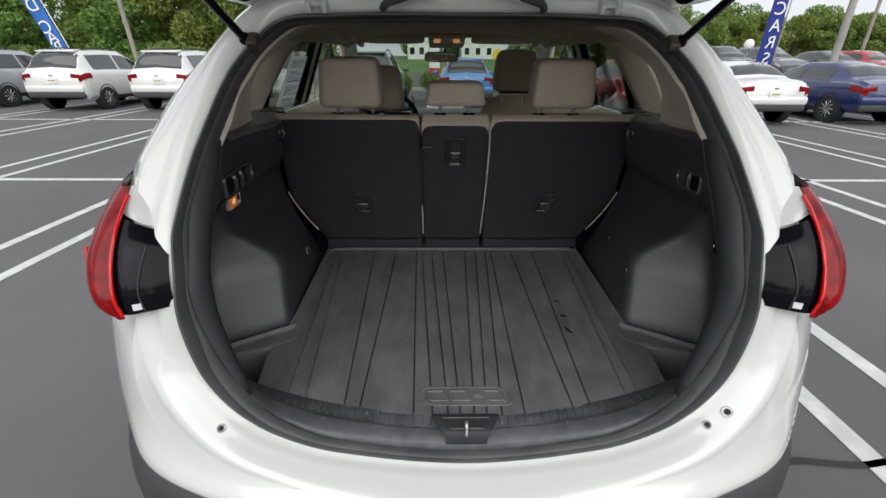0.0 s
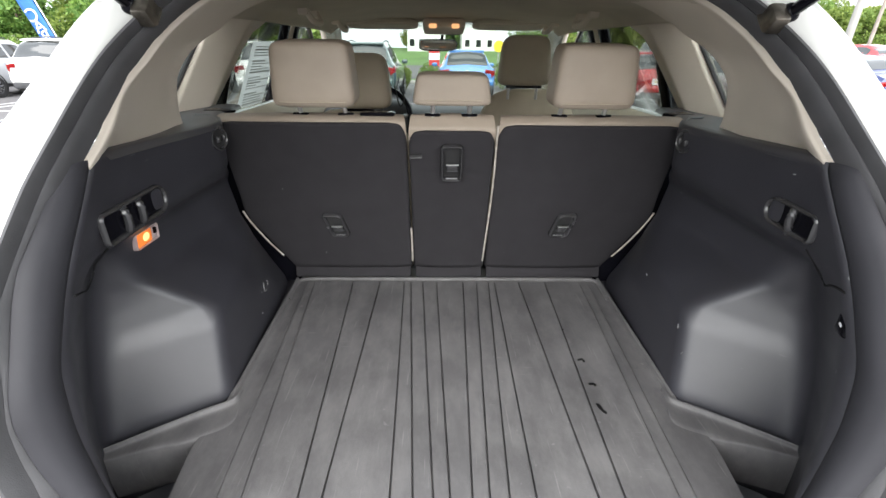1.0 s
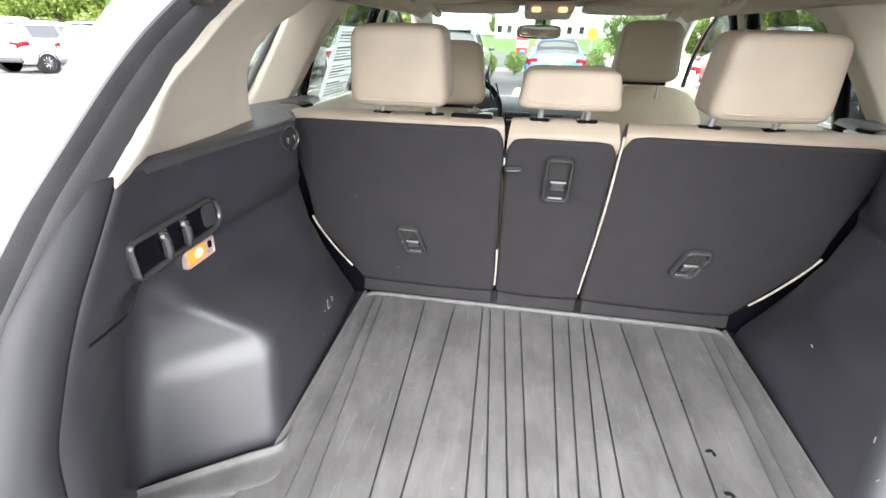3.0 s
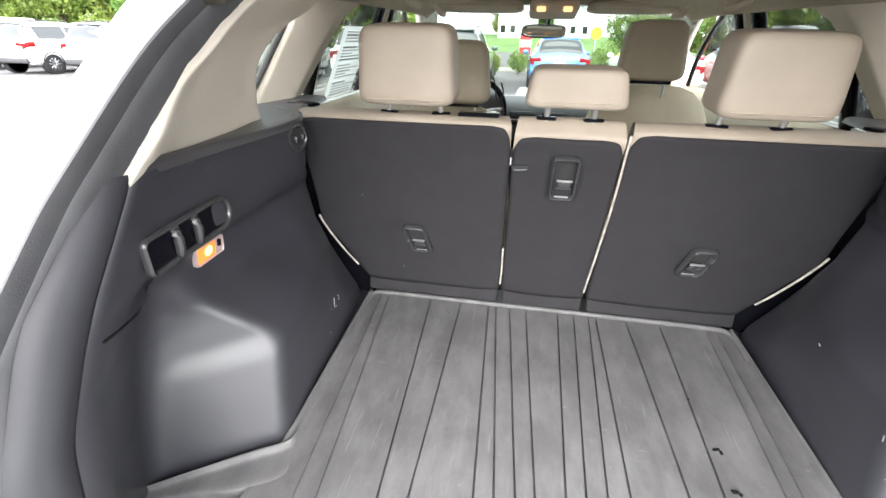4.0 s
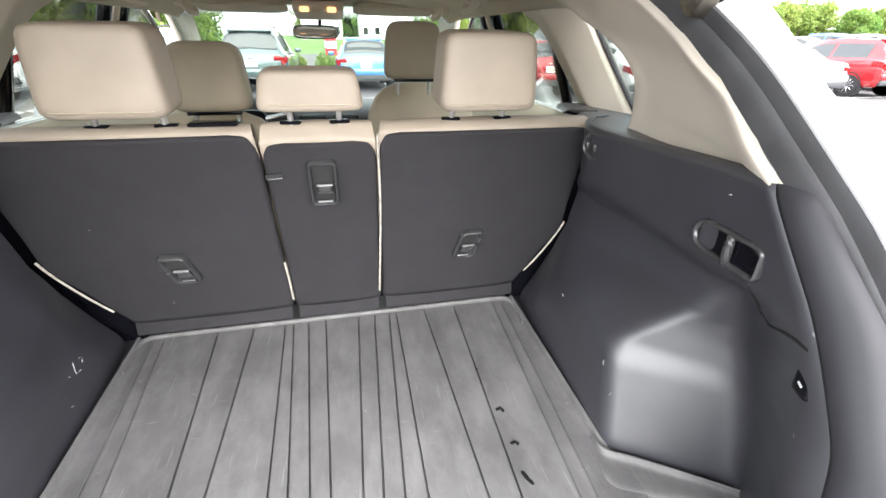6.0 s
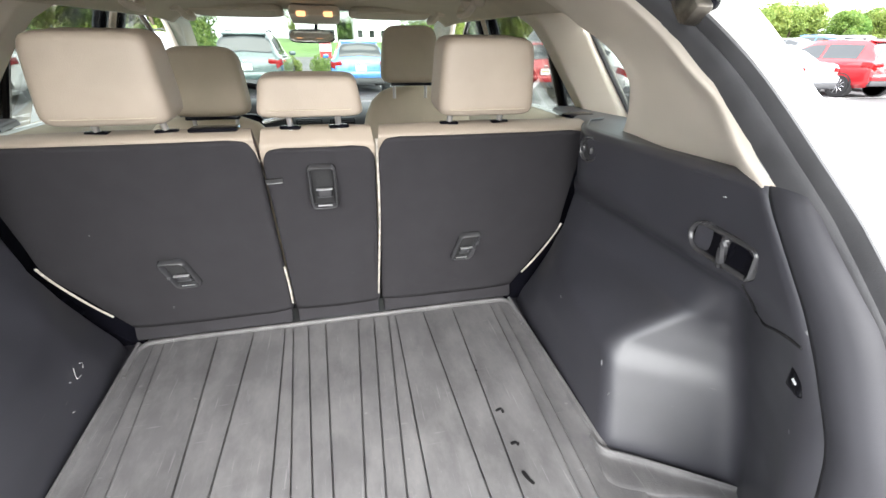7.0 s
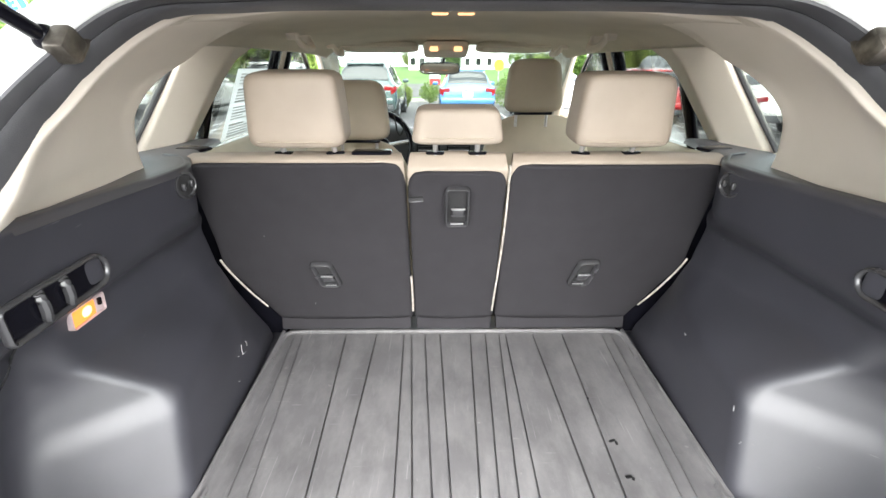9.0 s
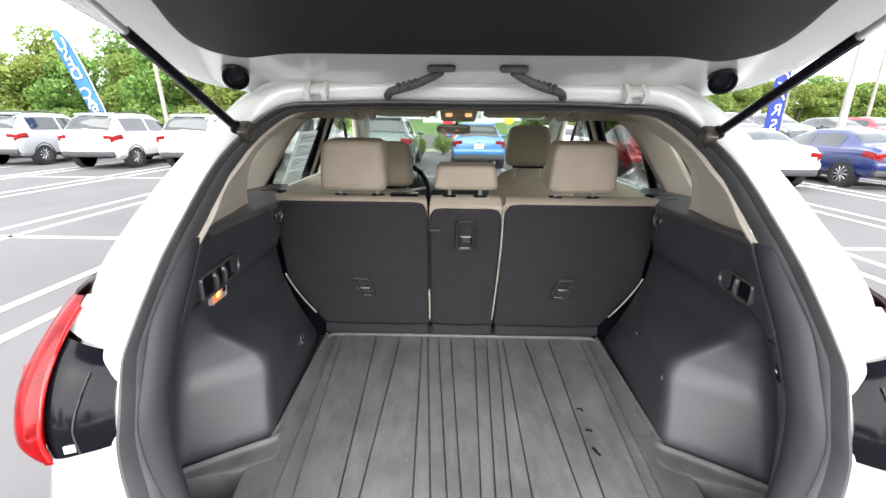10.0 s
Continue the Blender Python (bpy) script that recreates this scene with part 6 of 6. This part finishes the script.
for k, (z0, z1) in enumerate(((8.3, 7.6), (7.5, 6.8))):
    tagged(part("overhead_wire", tube([(-60, 24, z0), (-36, 21, z0 - 0.8), (-11.87, 18, z0 + 0.3)], 0.02, 5, 6), CLADDING), "thin dark overhead wire", "wire")

FLAG_BLUE = surface("blue_flag_cloth", (0.03, 0.14, 0.48), 0.8, 0.0, (150, 0.3), (2, 0.1))
FLAG_NAVY = surface("navy_flag_cloth", (0.02, 0.04, 0.24), 0.8, 0.0, (150, 0.3), (2, 0.1))
FLAG_RED = surface("red_flag_cloth", (0.5, 0.03, 0.03), 0.8, 0.0, (150, 0.3), (2, 0.1))
FLAG_WHITE = surface("white_lettering", (0.8, 0.8, 0.8), 0.8, 0.0, (150, 0.1), (2, 0.05))
YELLOW = surface("yellow_cloth", (0.75, 0.55, 0.03), 0.8, 0.0, (150, 0.3), (2, 0.1))


def letters(text, size, m, material, parent):
    """Letters of the built-in font as flat meshes."""
    cu = bpy.data.curves.new("letters", "FONT")
    cu.body, cu.size, cu.align_x, cu.align_y, cu.extrude = text, size, "CENTER", "CENTER", 0.004
    tmp = new("letters", cu)
    bpy.context.view_layer.update()
    data = bpy.data.meshes.new_from_object(tmp.evaluated_get(bpy.context.evaluated_depsgraph_get()))
    bpy.data.objects.remove(tmp)
    data.transform(m)
    data.materials.clear()
    data.materials.append(material)
    ob = new("letter", data)
    ob.parent = parent
    ob.matrix_parent_inverse = parent.matrix_basis.inverted()
    return ob


def feather_flag(base, top, width, cloth, text, back, label, cap=None):
    """A tall feather flag; back: its lettering is seen from behind, reversed."""
    b, t = Vector(base), Vector(top)
    ax = (t - b).normalized()
    side = Vector((1, 0, 0)) - ax * ax.x
    side.normalize()
    flag = thing("feather_flag", (b.x, b.y, 0), label, "flag", "feather flags")
    L = (t - b).length
    rows = []
    for i in range(13):
        k = i / 12
        w = width * (1 if k < 0.8 else math.cos((k - 0.8) / 0.2 * 1.35))
        rows.append([b + ax * (L * k) + side * (w * (j / 4 - 0.5)) + Vector((0, 0.03 * math.sin(5 * k + j), 0)) for j in range(5)])
    part("cloth", strip(rows), cloth, flag, thick=0.004)
    pole_x = width * 0.55
    part("mast", tube([Vector((b.x + side.x * pole_x - ax.x * b.z, b.y, 0)), b + side * pole_x, b + ax * L * 0.85 + side * pole_x, t + side * 0.1], 0.02, 8, 3), WOOD_POLE if cap else ALLOY, flag)
    if cap:
        part("cap", strip([[p + Vector((0, -0.01, 0)) for p in r] for r in rows[8:]]), cap, flag, "red top band")
    n = len(text)
    for i, ch in enumerate(text):
        p = b + ax * (L * (0.90 - 0.88 * (i + 0.5) / n)) + Vector((0, -0.05, 0))
        turn = math.degrees(math.atan2(-ax.x, ax.z))
        m = Matrix.Translation(p) @ pose(0, 0, 0, 90, 0, 0) @ pose(0, 0, 0, 0, 0, turn)
        if back:
            m = m @ Matrix.Diagonal((-1, 1, 1, 1))
        if ch != " ":
            letters(ch, width * 1.05, m, FLAG_WHITE, flag)


feather_flag((-12.4, 15.2, 1.2), (-13.45, 15.2, 4.35), 0.5, FLAG_BLUE, "USED CARS", True, "tall blue feather flag with white lettering seen from behind")
feather_flag((10.95, 15.0, 0.7), (11.0, 15.0, 4.6), 0.5, FLAG_NAVY, "  CARS ", True, "tall navy feather flag with white lettering and a red top", FLAG_RED)
tagged(part("balloon", pillow((0.3, 0.3, 0.34), 2, 6, (10.3, 15.0, 1.95)), FLAG_WHITE), "small white balloon beside the flag", "balloon")
part("string", tube([(10.3, 15.0, 0.0), (10.3, 15, 1.8)], 0.004, 5, 2), FLAG_WHITE, bpy.data.objects["balloon"])
sign = thing("yellow_sign", (2.72, 21.0, 0), "round yellow roadside sign on a post", "sign")
part("post", rod((2.72, 21, 0), (2.72, 21, 1.5), 0.03), ALLOY, sign)
part("panel", moved(lathe([(-0.02, 0.24), (0.02, 0.24)], 24), pose(2.72, 20.95, 1.66, 0, 0, 90)), YELLOW, sign)
banner = thing("roadside_banner", (-0.2, 22.6, 0), "red and white roadside banner on posts", "banner")
for x in (-0.47, 0.07):
    part("post", rod((x, 22.6, 0), (x, 22.6, 1.98), 0.02), ALLOY, banner)
for k, col in enumerate((FLAG_RED, FLAG_WHITE, FLAG_RED, FLAG_WHITE)):
    part("stripe", block((0.52, 0.02, 0.30), (-0.2, 22.6, 0.90 + 0.30 * k)), col, banner)


def house(at, size, label, windows):
    """A plain building with a pitched roof, windows and a door."""
    x, y, z = at
    w, d, h = size
    ob = thing("house", at, label, "house", "distant buildings")
    part("wall", block((w, d, h), (x, y, z + h / 2), r=0.02, seg=1), HOUSE_WALL, ob)
    bm = bmesh.new()
    e = 0.4
    pts = [bm.verts.new(p) for p in ((x - w / 2 - e, y - d / 2 - e, z + h), (x + w / 2 + e, y - d / 2 - e, z + h), (x + w / 2 + e, y + d / 2 + e, z + h), (x - w / 2 - e, y + d / 2 + e, z + h), (x - w / 2 - e, y, z + h + d * 0.35), (x + w / 2 + e, y, z + h + d * 0.35))]
    for f in ((0, 1, 5, 4), (2, 3, 4, 5), (0, 4, 3), (1, 2, 5), (3, 2, 1, 0)):
        bm.faces.new([pts[i] for i in f])
    part("roof", bm, CLADDING, ob, smooth=False)
    for i in range(windows):
        for row in range(max(1, int(h // 2.8))):
            wx, wz = x - w / 2 + w * (i + 0.5) / windows, z + 1.6 + 2.7 * row
            win = part("window", block((1.0, 0.06, 1.3), (wx, y - d / 2 - 0.02, wz), r=0.01, seg=1), HOUSE_TRIM, ob)
            part("pane", block((0.82, 0.03, 1.12), (wx, y - d / 2 - 0.045, wz)), DARK_GLASS, win)


HOUSE_WALL = surface("white_clapboard", (0.74, 0.74, 0.72), 0.8, 0.0, (40, 0.3), (1, 0.06))
HOUSE_TRIM = surface("white_trim", (0.8, 0.8, 0.78), 0.7, 0.0, (40, 0.1), (2, 0.05))
house((-2.0, 86.0, 1.1), (6.6, 7.0, 4.2), "white clapboard house beyond the lawn", 4)
house((7.3, 88.0, 1.1), (6.0, 7.0, 4.6), "white two-storey house beyond the lawn", 3)
shop = thing("low_building", (78, 74, 0), "long low grey commercial building far off", "building", "distant buildings")
part("wall", block((26, 9, 3.6), (78, 76, 1.8), r=0.02, seg=1), CONCRETE, shop)
part("roof", block((26.6, 9.6, 0.4), (78, 76, 3.7), r=0.03, seg=1), CLADDING, shop)
for k in range(6):
    part("window", block((2.4, 0.06, 1.3), (68 + 4 * k, 71.48, 2.0), r=0.01, seg=1), DARK_GLASS, shop)
